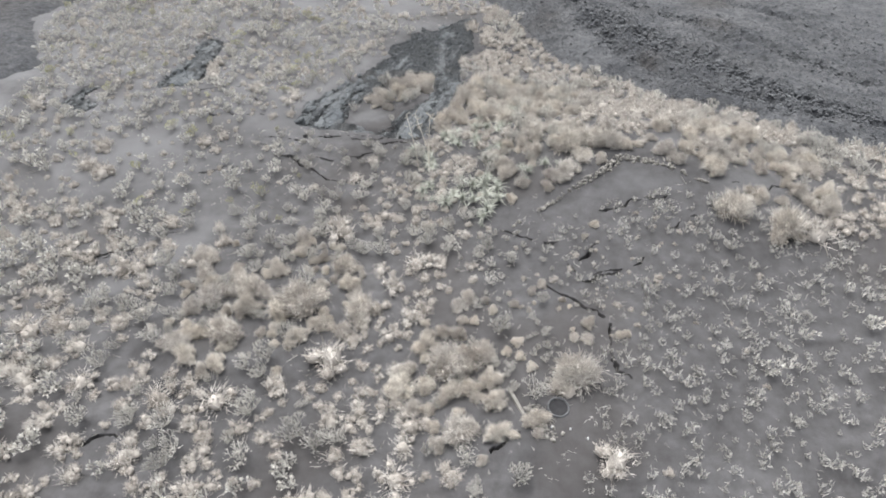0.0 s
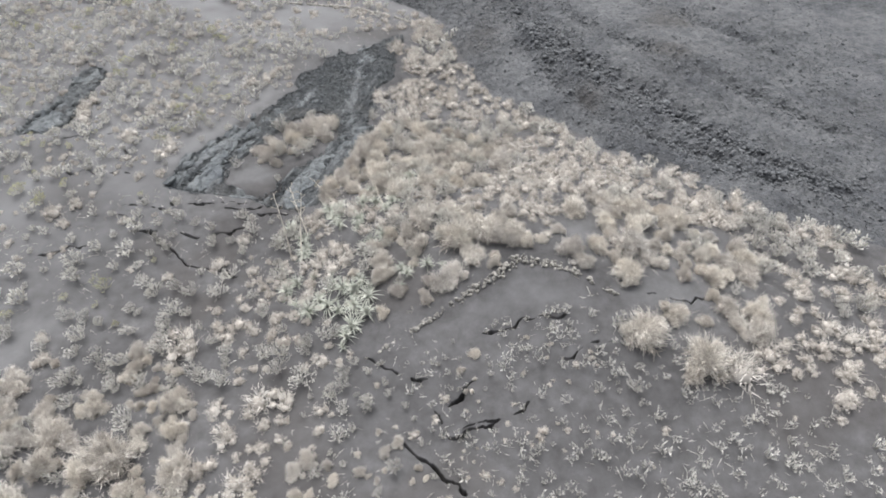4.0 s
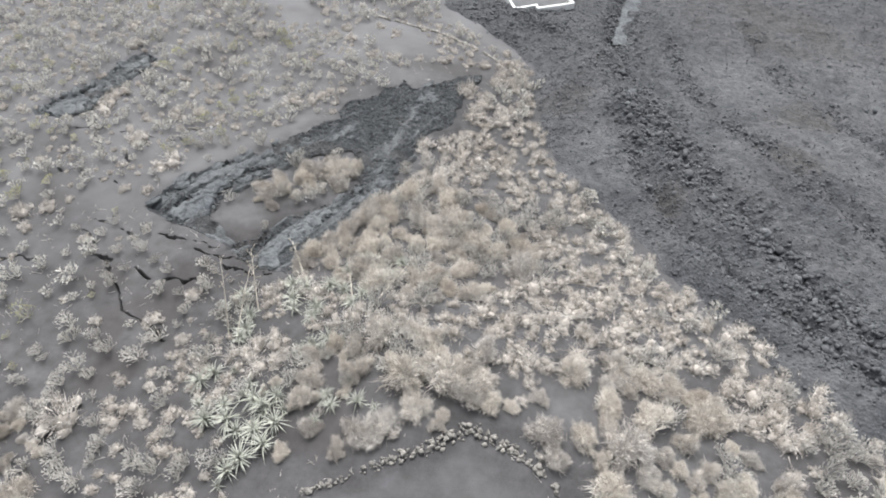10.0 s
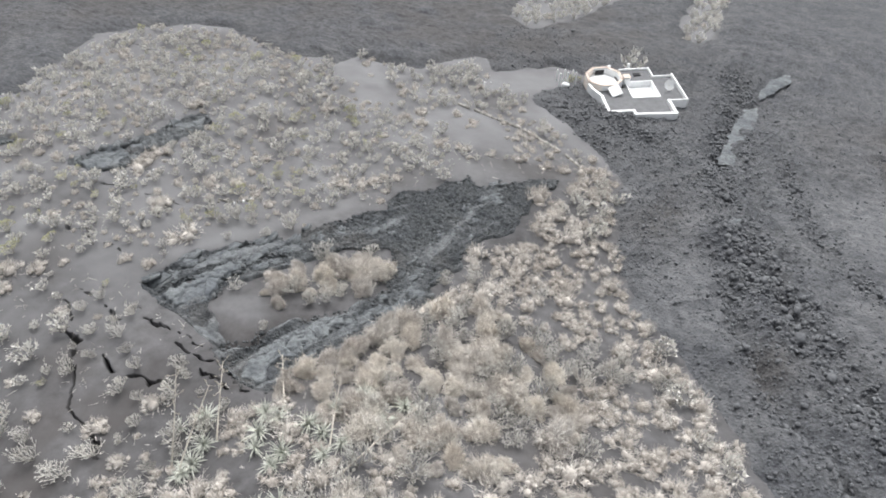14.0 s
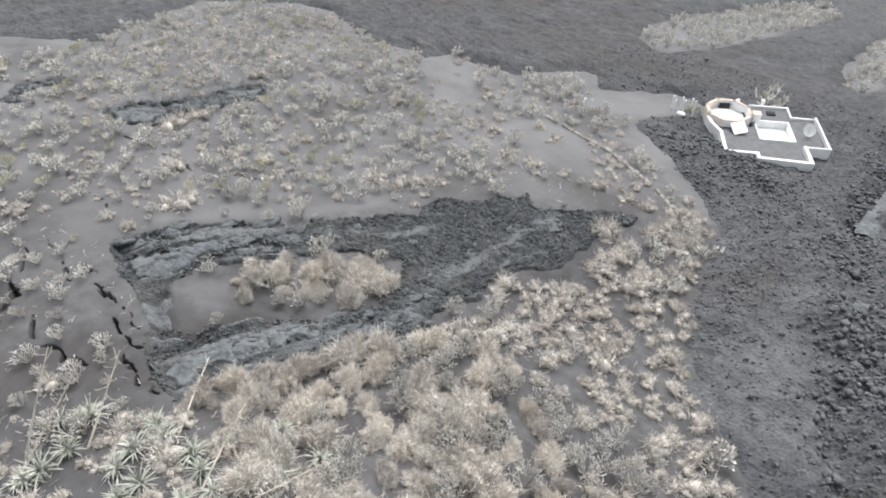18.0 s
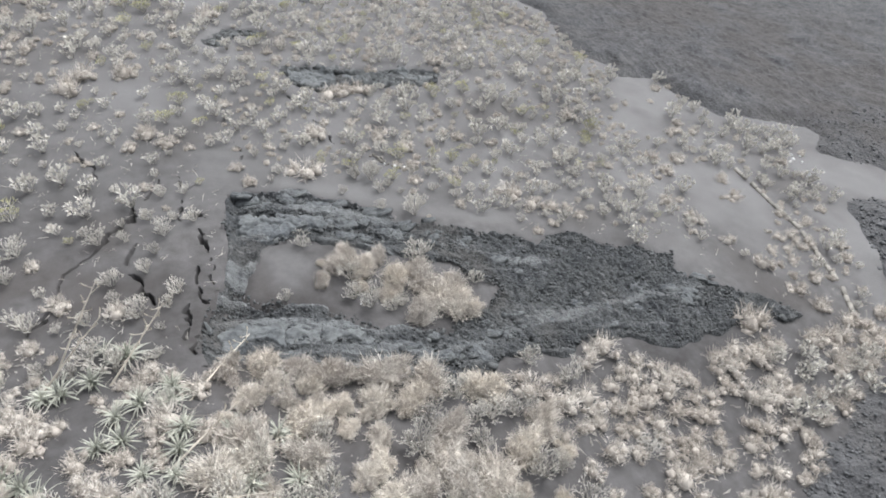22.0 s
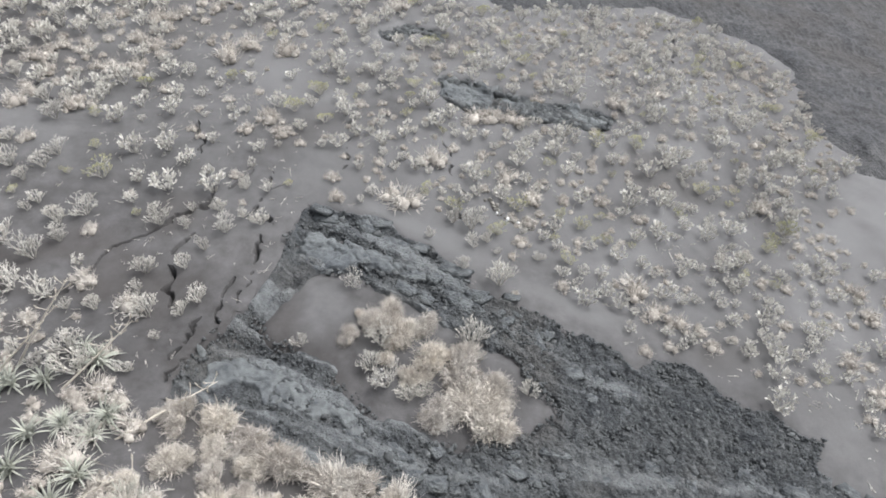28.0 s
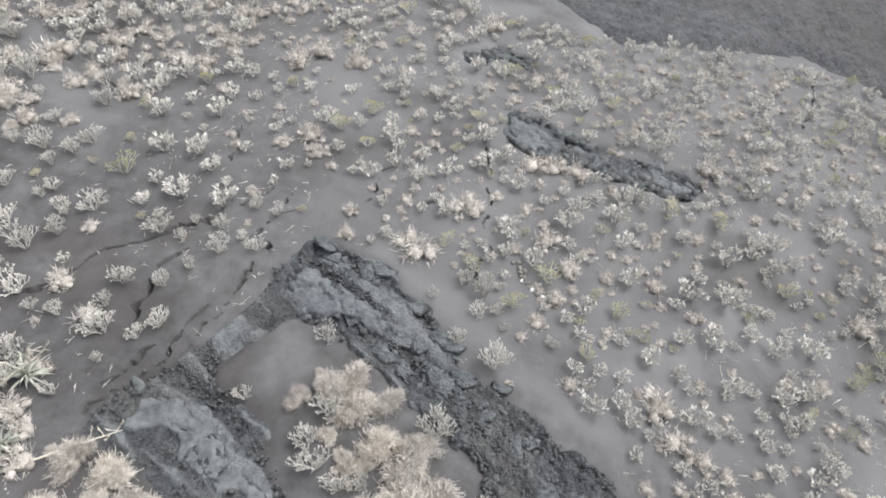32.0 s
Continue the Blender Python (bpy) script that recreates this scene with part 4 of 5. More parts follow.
grey_shrub = plant_stock("dry_shrub", FORKED, MAT_TWIG, MAT_TIP, "leafless pale grey shrub with forked branches on ash", "shrub", "dry grey shrubs")
beige_shrub = plant_stock("beige_bush", FUZZY, MAT_BEIGE_STEM, MAT_BEIGE, "dry beige bush, a fuzzy dome of fine twigs", "bush", "dry beige bushes")
yellow_shrub = plant_stock("green_shrub", FORKED, MAT_TWIG, MAT_YELLOW, "low shrub with yellow-green leaves on ash", "shrub", "yellow-green shrubs")

# where the plants grow: outline, plants per square metre, share of beige ones, sizes from and to
STANDS = [
    ("front", [(-34.0, 6.0), (2.5, 6.0), (4.4, 12.1), (4.6, 16.1), (3.0, 20.0), (-0.5, 23.4), (2.0, 26.3), (-2.0, 30.0), (-10.0, 27.9), (-26.1, 32.0), (-39.8, 36.0)], 2.2, 0.64, 0.6, 1.8),
    ("sprigs", [(5.5, 8.0), (32.0, 8.0), (29.9, 18.0), (24.8, 23.3), (20.7, 26.3), (16.8, 28.2), (12, 28.6), (5.0, 25.6), (8.3, 18.1)], 2.6, 0.03, 0.22, 0.68),
    ("hedge", [(16.8, 28.1), (20.7, 26.7), (24.8, 23.3), (29.9, 18.0), (40, 16), (40, 26), (32.5, 35.0), (24.1, 41.3), (17.0, 38.1), (16.5, 31.9)], 1.7, 0.76, 0.8, 1.9),
    ("triangle", [(3.0, 34.5), (10.0, 33.7), (17.0, 36.0), (24.0, 35.5), (32.6, 35.4), (23.8, 42.7), (20.4, 45.7), (15.8, 51.4), (11.9, 55.8), (10.9, 57.4), (8.8, 63.0), (7.5, 68.8), (4.6, 70.8), (4.5, 65.4), (4.2, 61.4), (3.3, 57.0), (2.4, 52.9), (2.2, 49.9), (2.4, 46.9), (0.8, 43.3), (0.5, 40.5)], 3.0, 0.88, 0.9, 2.1),
    ("agave", [(-2.0, 29.0), (2.6, 27.2), (4.4, 29.2), (6.4, 32.6), (10.0, 33.7), (3.0, 35.0), (0.0, 40.0), (-2.0, 38.0), (-4.1, 33.0)], 2.2, 0.84, 0.6, 1.6),
    ("thicket", [(-9, 27.4), (-1, 25.5), (2.4, 26.4), (1.5, 28), (-1.4, 30.5), (-3.5, 34), (-6.5, 34.5), (-10, 31)], 1.8, 0.5, 0.6, 1.5),
    ("apex", [(9.5, 30.3), (11.6, 32.6), (13.2, 31.9), (16.2, 30.0), (16.8, 30.4), (17.0, 36.2), (10.0, 33.9)], 1.5, 0.85, 0.7, 1.7),
    ("cracked", [(-26.1, 31.1), (-10.0, 27.9), (-2.0, 30.0), (-4.1, 34.0), (-2.0, 38.0), (-8.7, 39.6), (-13.4, 41.0), (-25.2, 41.0)], 0.6, 0.2, 0.4, 1.0),
    ("slope", [(-25.2, 41.0), (-12.3, 42.0), (-8.3, 49.7), (-5.9, 57.7), (-4.1, 63.1), (-10.3, 67.4), (-20.3, 73.3), (-37.0, 76.0), (-44.5, 70.0), (-41.8, 59.9), (-38.2, 53.8), (-37.0, 47.9), (-28.9, 43.9)], 2.7, 0.36, 0.42, 1.15),
    ("behind", [(-25.2, 41.0), (-28.9, 43.9), (-37.0, 46.9), (-43.6, 44.0), (-60, 36), (-60, 18), (-40.0, 24.0), (-34.0, 31.0), (-26.0, 33.0)], 1.5, 0.5, 0.5, 1.4),
    ("lane", [(-20.3, 73.3), (-10.3, 67.4), (-4.1, 63.9), (1.6, 68.2), (4.6, 70.0), (6.8, 68.9), (3.0, 72.8), (-2.3, 77.1), (-8, 82.5), (-14, 82), (-15.1, 78.1), (-22.1, 78.6)], 2.1, 0.55, 0.5, 1.5),
    ("strip", [(1.5, 25.5), (3.4, 26.6), (7.5, 29.9), (9.4, 32.2), (5.5, 31.8), (2.8, 28.5)], 0.9, 0.6, 0.5, 1.2),
    ("gap", [(-0.5, 23.4), (2.4, 26.2), (5.0, 25.8), (8.5, 18.5), (5.6, 15.5), (4.6, 16), (3, 20)], 2.0, 0.2, 0.3, 1.0),
    ("island", [(-6.1, 44.3), (-6.8, 46.4), (-5.1, 48.9), (-3.0, 50.3), (-1.6, 49.8), (-1.3, 47.8), (-2.2, 46.1), (-4.0, 44.3)], 1.7, 0.45, 0.5, 1.3),
    ("far", FAR_PATCHES[0], 1.2, 0.05, 1.0, 2.2),
    ("far", FAR_PATCHES[1], 1.2, 0.05, 1.0, 2.2),
]
# well-marked plants: x, y and breadth
LANDMARKS = {
    ("grey", 1): [(-4.8, 37.0, 2.36), (-5.8, 38.5, 1.23), (-5.0, 38.1, 0.99), (-5.4, 33.2, 1.73), (-7.2, 36.1, 1.33), (-7.6, 37.5, 1.04), (-4.2, 42.5, 0.87), (-7.3, 33.6, 0.76), (-16.9, 24.9, 2.52), (-12.7, 28.7, 1.83), (-14.0, 30.2, 1.62), (-12.4, 27.5, 1.26), (-9.6, 31.9, 1.44), (-10.3, 32.7, 1.56), (-17.4, 31.5, 1.55), (-18.7, 33.8, 1.79), (-19.7, 28.8, 1.49), (-20.0, 30.1, 1.37), (-15.4, 34.6, 1.61), (-14.9, 33.2, 1.49), (-14.5, 35.7, 1.21), (-12.4, 35.4, 1.95), (-11.8, 35.0, 1.47), (-12.5, 37.4, 1.54), (-12.8, 38.8, 1.05), (-12.7, 39.8, 1.05), (-11.2, 38.0, 1.01), (-10.0, 36.9, 0.84), (-9.9, 38.5, 1.39), (-10.1, 35.8, 1.4)],
    ("grey", 2): [(-7.4, 31.9, 1.57), (-10.0, 29.0, 1.22), (-22.8, 32.5, 1.45), (-22.9, 33.6, 1.32), (-17.8, 43.4, 1.12), (-16.6, 42.6, 1.36), (-17.9, 40.5, 0.98), (-29.8, 64.2, 1.66), (-25.7, 65.6, 1.7), (-38.8, 68.9, 1.75), (-17.4, 51.9, 1.62), (-18.7, 54.0, 1.81), (-15.5, 57.6, 1.57), (-15.2, 54.9, 1.17), (-14.6, 62.9, 1.59), (-13.9, 61.4, 1.19), (-8.8, 55.0, 1.0), (-12.7, 57.3, 1.09), (-11.1, 49.8, 0.94), (-11.2, 56.0, 1.06), (-14.4, 60.3, 1.21)],
    ("beige", 3): [(-6.0, 45.7, 1.53), (-18.6, 24.6, 2.77), (-14.5, 25.5, 1.59), (-14.7, 28.6, 1.12), (-18.4, 38.8, 1.71), (-17.2, 39.7, 1.39), (-17.4, 37.9, 1.12), (-26.8, 36.2, 2.09), (-26.3, 38.4, 2.07), (-25.2, 35.2, 2.29), (-27.1, 61.8, 1.74), (-24.5, 58.4, 1.67), (-20.6, 49.6, 1.8), (-20.9, 50.6, 1.75), (-21.2, 51.7, 1.61), (-38.7, 63.8, 1.96), (-15.9, 51.0, 1.62), (-16.5, 47.4, 1.93), (-34.4, 44.6, 2.37), (-15.4, 56.1, 1.17), (-17.1, 65.6, 1.67), (-9.3, 56.4, 2.01), (-8.8, 56.8, 1.51), (-7.9, 57.0, 1.51), (-7.8, 57.6, 1.25), (-7.5, 58.1, 1.23), (-7.2, 58.9, 0.93), (-5.8, 56.1, 0.83)],
    ("yellow", 4): [(-12.8, 32.5, 2.02), (-11.0, 29.6, 0.63), (-21.7, 41.0, 1.89), (-19.7, 39.9, 1.32), (-18.8, 41.6, 1.03), (-20.2, 56.6, 1.57), (-20.6, 59.0, 2.23), (-13.8, 53.6, 0.99), (-13.2, 54.6, 1.26), (-14.2, 55.8, 0.74), (-12.4, 55.1, 0.62), (-17.6, 62.1, 1.19), (-10.5, 53.5, 1.05), (-12.1, 53.1, 0.71)],
    ("beige", 5): [(6.5, 15.2, 2.6), (-17.4, 24.4, 2.07), (-15.4, 24.9, 1.6), (-13.3, 21.8, 1.89), (-11.8, 19.1, 2.21), (-13.3, 17.3, 1.53), (-5.7, 17.1, 2.69), (-2.0, 15.2, 1.71), (0.7, 12.5, 1.83), (2.4, 12.4, 1.3), (0.4, 16.5, 2.3), (-2.7, 22.3, 1.7), (-1.7, 19.9, 1.73), (-6.4, 27.8, 2.79), (-4.5, 20.4, 2.26), (-8.0, 21.3, 2.96), (-17.9, 15.6, 1.74), (-13.8, 14.6, 2.25), (-11.1, 14.6, 2.26), (-4.0, 14.0, 1.4), (-1.5, 24.0, 2.02), (0.0, 24.0, 1.34), (7.4, 10.8, 2.13), (-22.3, 19.1, 3.06), (-21.0, 19.6, 2.17), (-1.5, 13.0, 1.87), (-20.2, 15.2, 1.72), (17.6, 27.0, 2.43), (20.1, 25.4, 3.71), (21.7, 24.8, 3.0)],
    ("beige", 6): [(19.6, 25.9, 2.04), (-19.5, 24.5, 1.73), (-2.1, 10.4, 1.94), (-21.1, 15.9, 1.7), (-11.3, 22.3, 1.97)],
    ("grey", 7): [(3.2, 10.2, 3.29), (3.0, 18.5, 2.69), (-15.5, 18.5, 1.99), (-9.3, 16.3, 2.07), (-5.9, 12.2, 1.6), (-12.3, 12.1, 1.85), (-9.1, 11.5, 2.33), (-16.9, 13.4, 2.44), (22.1, 18.5, 1.36), (16.0, 15.8, 1.44), (16.6, 24.3, 1.33), (18.6, 18.0, 1.17), (-18.6, 12.0, 2.04)],
    ("grey", 8): [(-6.6, 46.2, 1.5), (-4.7, 42.6, 1.02), (-7.4, 44.1, 1.25), (-4.8, 37.4, 1.6), (-6.0, 38.4, 1.58), (-7.3, 36.1, 1.14), (-7.7, 37.6, 0.99), (-3.1, 50.9, 1.2), (-3.5, 61.0, 1.8), (-10.6, 32.8, 1.34), (-9.8, 38.6, 1.26), (-12.8, 39.0, 1.03), (-12.8, 39.8, 1.04), (1.9, 50.8, 1.44)],
    ("beige", 9): [(-5.1, 36.2, 1.27), (-12.7, 45.9, 2.16), (-13.2, 45.4, 1.45), (-9.4, 55.9, 1.73), (-7.8, 57.2, 1.55), (-7.4, 58.3, 1.4), (-14.6, 52.2, 1.41), (-16.1, 50.6, 1.59), (-0.1, 40.9, 1.5), (1.1, 42.8, 1.66), (0.6, 41.8, 1.48), (1.7, 44.6, 2.04), (2.3, 46.2, 2.06), (2.9, 48.1, 2.08), (3.3, 50.0, 1.93), (2.0, 54.7, 1.92), (3.1, 62.8, 2.39)],
    ("beige", 11): [(21.0, 44.4, 1.3), (8.2, 33.1, 2.4), (9.9, 33.4, 2.2), (8.0, 30.6, 1.8), (9.2, 31.9, 1.5), (7.1, 30.2, 1.3), (11.0, 32.9, 1.7), (14.3, 32.1, 1.5), (17.2, 30.6, 1.8), (17.7, 32.6, 2.2), (6.6, 29.4, 0.9), (5.0, 30.0, 1.1), (1.1, 32.5, 1.8), (6.1, 33.0, 1.4), (-7.6, 43.5, 1.2)],
    ("beige", 12): [(-2.2, 48.6, 2.3), (-3.3, 48.3, 1.9), (-1.5, 49.4, 1.9), (-2.9, 49.6, 1.7), (-1.5, 47.5, 1.6), (-3.9, 47.3, 1.6), (-4.9, 46.2, 1.5), (-5.4, 45.0, 1.3), (-6.5, 46.0, 1.3), (-4.6, 44.2, 1.0), (-5.6, 47.1, 1.2), (-4.3, 48.6, 1.3)],
    ("beige", 13): [(5.2, 66.8, 1.8), (6.3, 65.6, 1.6), (4.6, 68.6, 1.5), (5.9, 68.2, 1.5), (3.3, 68.0, 1.4), (7.0, 66.9, 1.4), (2.1, 67.7, 1.3), (5.0, 65.2, 1.5)],
    ("yellow", 10): [(-13.8, 47.0, 1.19)],
}
AGAVES = [(-2.1, 36.5, 0.85), (-1.1, 35.5, 0.7), (-0.9, 34.6, 0.8), (0.7, 36.9, 0.75), (0.2, 37.9, 0.75), (1.0, 37.8, 0.7), (2.4, 38.0, 0.75), (3.2, 37.8, 0.7), (3.4, 40.5, 0.65), (5.1, 39.5, 0.7), (5.3, 40.7, 0.65), (2.8, 39.3, 0.6),
          (0.2, 29.4, 0.85), (1.2, 29.6, 0.9), (1.9, 30.8, 0.85), (2.7, 30.4, 0.9), (3.5, 29.9, 0.8), (2.7, 28.1, 0.85), (2.5, 27.5, 0.7), (3.5, 28.8, 0.8), (2.8, 29.4, 0.9), (-1.4, 31.3, 0.8)]
AGAVES_LOW = [(-0.9, 31.9, 0.65), (2.9, 31.2, 0.65), (5.5, 31.1, 0.55), (5.1, 31.6, 0.5), (6.6, 31.6, 0.6), (1.1, 36.2, 0.65), (2.3, 36.4, 0.7), (2.4, 35.7, 0.6), (4.3, 37.7, 0.55), (3.3, 34.1, 0.65), (4.0, 34.5, 0.65), (4.0, 36.9, 0.6), (-0.8, 34.1, 0.6), (2.9, 33.6, 0.6), (0.6, 30.2, 0.7), (1.9, 29.1, 0.7)]
taken = [(x, y, s * 0.8) for x, y, s in AGAVES + AGAVES_LOW] + [(5.35, 13.5, 1.3), (3.5, 13.8, 1.4)]


plants = []
for (what, _), rows in LANDMARKS.items():
    for x, y, size in rows:
        if any(math.hypot(x - a, y - b) < 0.8 for _, a, b, _, _ in plants):
            continue
        taken.append((x, y, size))
        plants.append((what, x, y, min(size, 2.7) if what == "beige" else min(0.72 * size, 1.15), "landmark"))
for name, poly, density, share, lo, hi in STANDS:
    p = np.array(poly)
    tries = int(np.prod(p.max(0) - p.min(0)) * density)
    spot = PLANT_RNG.uniform(p.min(0), p.max(0), (tries, 2))
    luck = PLANT_RNG.random((tries, 4))
    sx, sy = spot[:, 0], spot[:, 1]
    good = (inside(sx, sy, poly) > 0) & ((np.max([inside(sx, sy, b) for b in BARE], 0) < -0.1) | (luck[:, 0] > 0.93))
    good &= np.maximum(inside(sx, sy, SCAR_SMALL), inside(sx, sy, SCAR_TOP)) < -0.2
    if name != "island":
        good &= inside(sx, sy, SCAR) < -0.35
    sizes = lo + (hi - lo) * luck[:, 1] ** 1.7
    for (x, y), size, (_, _, kind, odd) in zip(spot[good], sizes[good], luck[good]):
        local = [t for t in taken if abs(t[0] - x) < 2.5 and abs(t[1] - y) < 2.5]
        gap = {"triangle": 0.275, "island": 0.3, "hedge": 0.31, "front": 0.30, "agave": 0.26, "apex": 0.34, "sprigs": 0.3}.get(name, 0.42)
        if any((x - a) ** 2 + (y - b) ** 2 < (gap * (size + c)) ** 2 for a, b, c in local):
            continue
        taken.append((x, y, size))
        clump = float(fbm(np.array([x / 7]), np.array([y / 7]), 101, 2)[0])
        what = "beige" if kind < share + clump * 0.6 else "yellow" if name in ("slope", "cracked", "behind") and odd < 0.09 else "sprig" if name == "sprigs" else "grey"
        plants.append((what, x, y, size if what == "beige" else min(size, 1.25), name))


def nearness(pl):
    """Nearest to the middle of the flight line come first."""
    return min(math.hypot(pl[1] - a, pl[2] - b) for a, b in ((4, 16), (8, 30), (6, 44), (-3, 44), (19, 31), (-10, 22)))


plants.sort(key=nearness)
counts = {"beige": 0, "grey": 0, "yellow": 0, "sprig": 0}
far = {}
for k, (what, x, y, size, name) in enumerate(plants):
    counts[what] += 1
    if what == "beige" and counts[what] <= 300:
        beige_shrub(k, x, y, size * 1.02, PLANT_RNG.uniform(0.95, 1.3))
    elif what == "grey" and counts[what] <= 300:
        grey_shrub(k, x, y, size, PLANT_RNG.uniform(0.85, 1.25))
    elif what == "yellow":
        yellow_shrub(k, x, y, size, 0.9)
    else:
        far.setdefault(what, []).append((x, y, size * 1.02))
for what, templates, mats, name, label in (("beige", FUZZY_FAR, (MAT_BEIGE_STEM, MAT_BEIGE), "far_bushes", "dry beige bushes spread over the slope"),
                                           ("grey", FORKED_FAR, (MAT_TWIG, MAT_TIP), "far_shrubs", "leafless pale shrubs spread over the slope"),
                                           ("sprig", SPRIG, (MAT_TWIG, MAT_TIP), "sprigs", "small leafless sprigs standing out of the ash")):
    if what not in far:
        continue
    a = np.array(far[what])
    z = ground_z(a[:, 0], a[:, 1])
    turn = PLANT_RNG.uniform(0, 6.28, len(a))
    group_root = tagged(new(name), label, "shrubs", kind="stuff")
    for which, piece in ((0, "stems"), (1, "crowns")):
        parts = [placed(templates[k][which], np.c_[a, z][k::len(templates)][:, [0, 1, 3]], a[k::len(templates), 2], turn[k::len(templates)]) for k in range(len(templates))]
        tagged(part(piece, fast_mesh(piece, *joined(parts), mats[which]), group_root), kind="stuff")

# ---- dry twigs and bits of wood strewn over the ash ----
n = 9000
lp = np.c_[PLANT_RNG.uniform(-44, 34, n), PLANT_RNG.uniform(6, 76, n)]
ok = (inside(lp[:, 0], lp[:, 1], KIPUKA) > 0.6) & (inside(lp[:, 0], lp[:, 1], SCAR) < -0.3) & (np.max([inside(lp[:, 0], lp[:, 1], b) for b in BARE], 0) < 0) & (fbm(lp[:, 0] / 3, lp[:, 1] / 3, 131, 3) > -0.08)
lp = lp[ok]
TWIGS = []
for k in range(6):
    bits = []
    for _ in range(3):
        a, b = PLANT_RNG.normal(0, 0.5, 3), PLANT_RNG.normal(0, 0.5, 3)
        a[2], b[2] = 0.05, abs(b[2]) * 0.5 + 0.05
        bits.append(prism(a, b, 0.05, 0.03))
    TWIGS.append(joined(bits))
lz = ground_z(lp[:, 0], lp[:, 1])
parts = [placed(TWIGS[k], np.c_[lp, lz][k::6], PLANT_RNG.uniform(0.12, 0.32, len(lp[k::6])), PLANT_RNG.uniform(0, 6.28, len(lp[k::6]))) for k in range(6)]
tagged(new("twig_litter", fast_mesh("twig_litter", *joined(parts), MAT_TWIG)), "dry broken twigs strewn over the ash", "twigs", kind="stuff")

# ---- agaves ----
def agave_leaf(seed):
    """A long stiff leaf: hollow on top, thick in the middle, bent outward, ending in a point."""
    r = random.Random(seed)
    rows = []
    n_row = 5
    bend, length = r.uniform(0.05, 0.5), 1.0
    for k in range(n_row + 1):
        s = k / n_row
        w = 0.045 * (1 - s) ** 0.6 * (0.75 + 1.1 * s) + 0.002
        x = length * s
        z = 0.30 * s - (0.25 + 1.3 * bend) * s ** 2.6
        rows.append([(x, -w, z + 0.035 * (1 - s)), (x, 0, z - 0.012), (x, w, z + 0.035 * (1 - s)), (x, 0, z - 0.05 * (1 - s) - 0.006)])
    v = np.array(rows).reshape(-1, 3)
    f = [[a * 4 + b, a * 4 + (b + 1) % 4, a * 4 + 4 + (b + 1) % 4, a * 4 + 4 + b] for a in range(n_row) for b in range(4)]
    return fast_mesh("leaf", v, np.array(f), MAT_AGAVE)


LEAVES = [agave_leaf(k) for k in range(4)]


def agave(x, y, size, seed, count=36):
    r = random.Random(seed)
    root = tagged(new("agave"), "grey-green agave rosette of stiff pointed leaves", "agave", "agaves")
    root.matrix_basis = pose(x, y, ground_at(x, y) + 0.05, r.uniform(-14, 14), r.uniform(-14, 14), r.uniform(0, 360)) @ Matrix.Diagonal((size, size, size, 1))
    for k in range(count):
        s = k / count
        ob = part("leaf", LEAVES[k % 4], root)
        ob.matrix_basis = pose(0, 0, 0.05 + 0.12 * s, rz=137.5 * k + r.uniform(-12, 12)) @ pose(0.04, 0, 0, ry=-(26 + 54 * s ** 0.8) + r.uniform(-16, 16)) @ Matrix.Diagonal((r.uniform(0.6, 1.15) * (1 - 0.15 * s), r.uniform(0.65, 1.0), r.uniform(0.6, 1.3), 1))
    return root


for k, (x, y, s) in enumerate(AGAVES + AGAVES_LOW):
    agave(x, y, s, k)
    if k % 2 == 0:
        agave(x + rng.uniform(-0.9, 0.9), y + rng.uniform(-0.9, 0.9), s * rng.uniform(0.5, 0.8), 90 + k, 18)


def flower_stalk(bx, by, tip, twigs, seed):
    """A dried agave flower pole with short side branches near its top."""
    r = np.random.default_rng(seed)
    root = tagged(new("agave_flower_stalk"), "dried leaning agave flower stalk with short side twigs", "flower stalk", "agave flower stalks")
    base = np.array([bx, by, ground_at(bx, by) - 0.05])
    root.location = base
    d = np.array(tip) - base
    segs, n_seg = [], 6
    side = r.normal(0, 0.05, 3)
    pts = [d * k / n_seg + side * math.sin(math.pi * k / n_seg) for k in range(n_seg + 1)]
    for k in range(n_seg):
        segs.append(prism(pts[k], pts[k + 1], 0.042 - 0.005 * k, 0.042 - 0.005 * (k + 1), 6))
    part("pole", fast_mesh("pole", *joined(segs), MAT_STALK), root)
    for k in range(twigs):
        s = 0.55 + 0.43 * k / max(1, twigs - 1)
        p = d * s
        a = 2.4 * k
        e = np.array([math.cos(a), math.sin(a), 0.45]) * r.uniform(0.25, 0.42) * (1.25 - 0.5 * s)
        w = [prism(p, p + e, 0.016, 0.01), prism(p + e, p + e * 1.1 + np.array([0, 0, 0.09]), 0.03, 0.012, 4), prism(p + e * 0.8, p + e * 0.95 + np.array([0.05, 0.02, 0.10]), 0.02, 0.01, 4)]
        part("side_twig", fast_mesh("side_twig", *joined(w), MAT_STALK), root)
    return root


for k, (bx, by, tip, twigs) in enumerate([(0.9, 38.2, (-1.17, 40.68, -6.42), 11), (-0.9, 35.9, (-2.07, 38.33, -4.53), 12), (4.4, 37.4, (3.36, 42.13, -6.52), 6), (3.8, 37.5, (2.75, 40.0, -4.6), 5),
                                          (-1.0, 33.8, (-0.9, 36.7, -3.2), 10), (-1.7, 34.2, (-2.6, 36.7, -3.2), 9), (5.0, 36.3, (6.3, 40.1, -4.3), 5)]):
    flower_stalk(bx, by, tip, twigs, 300 + k)

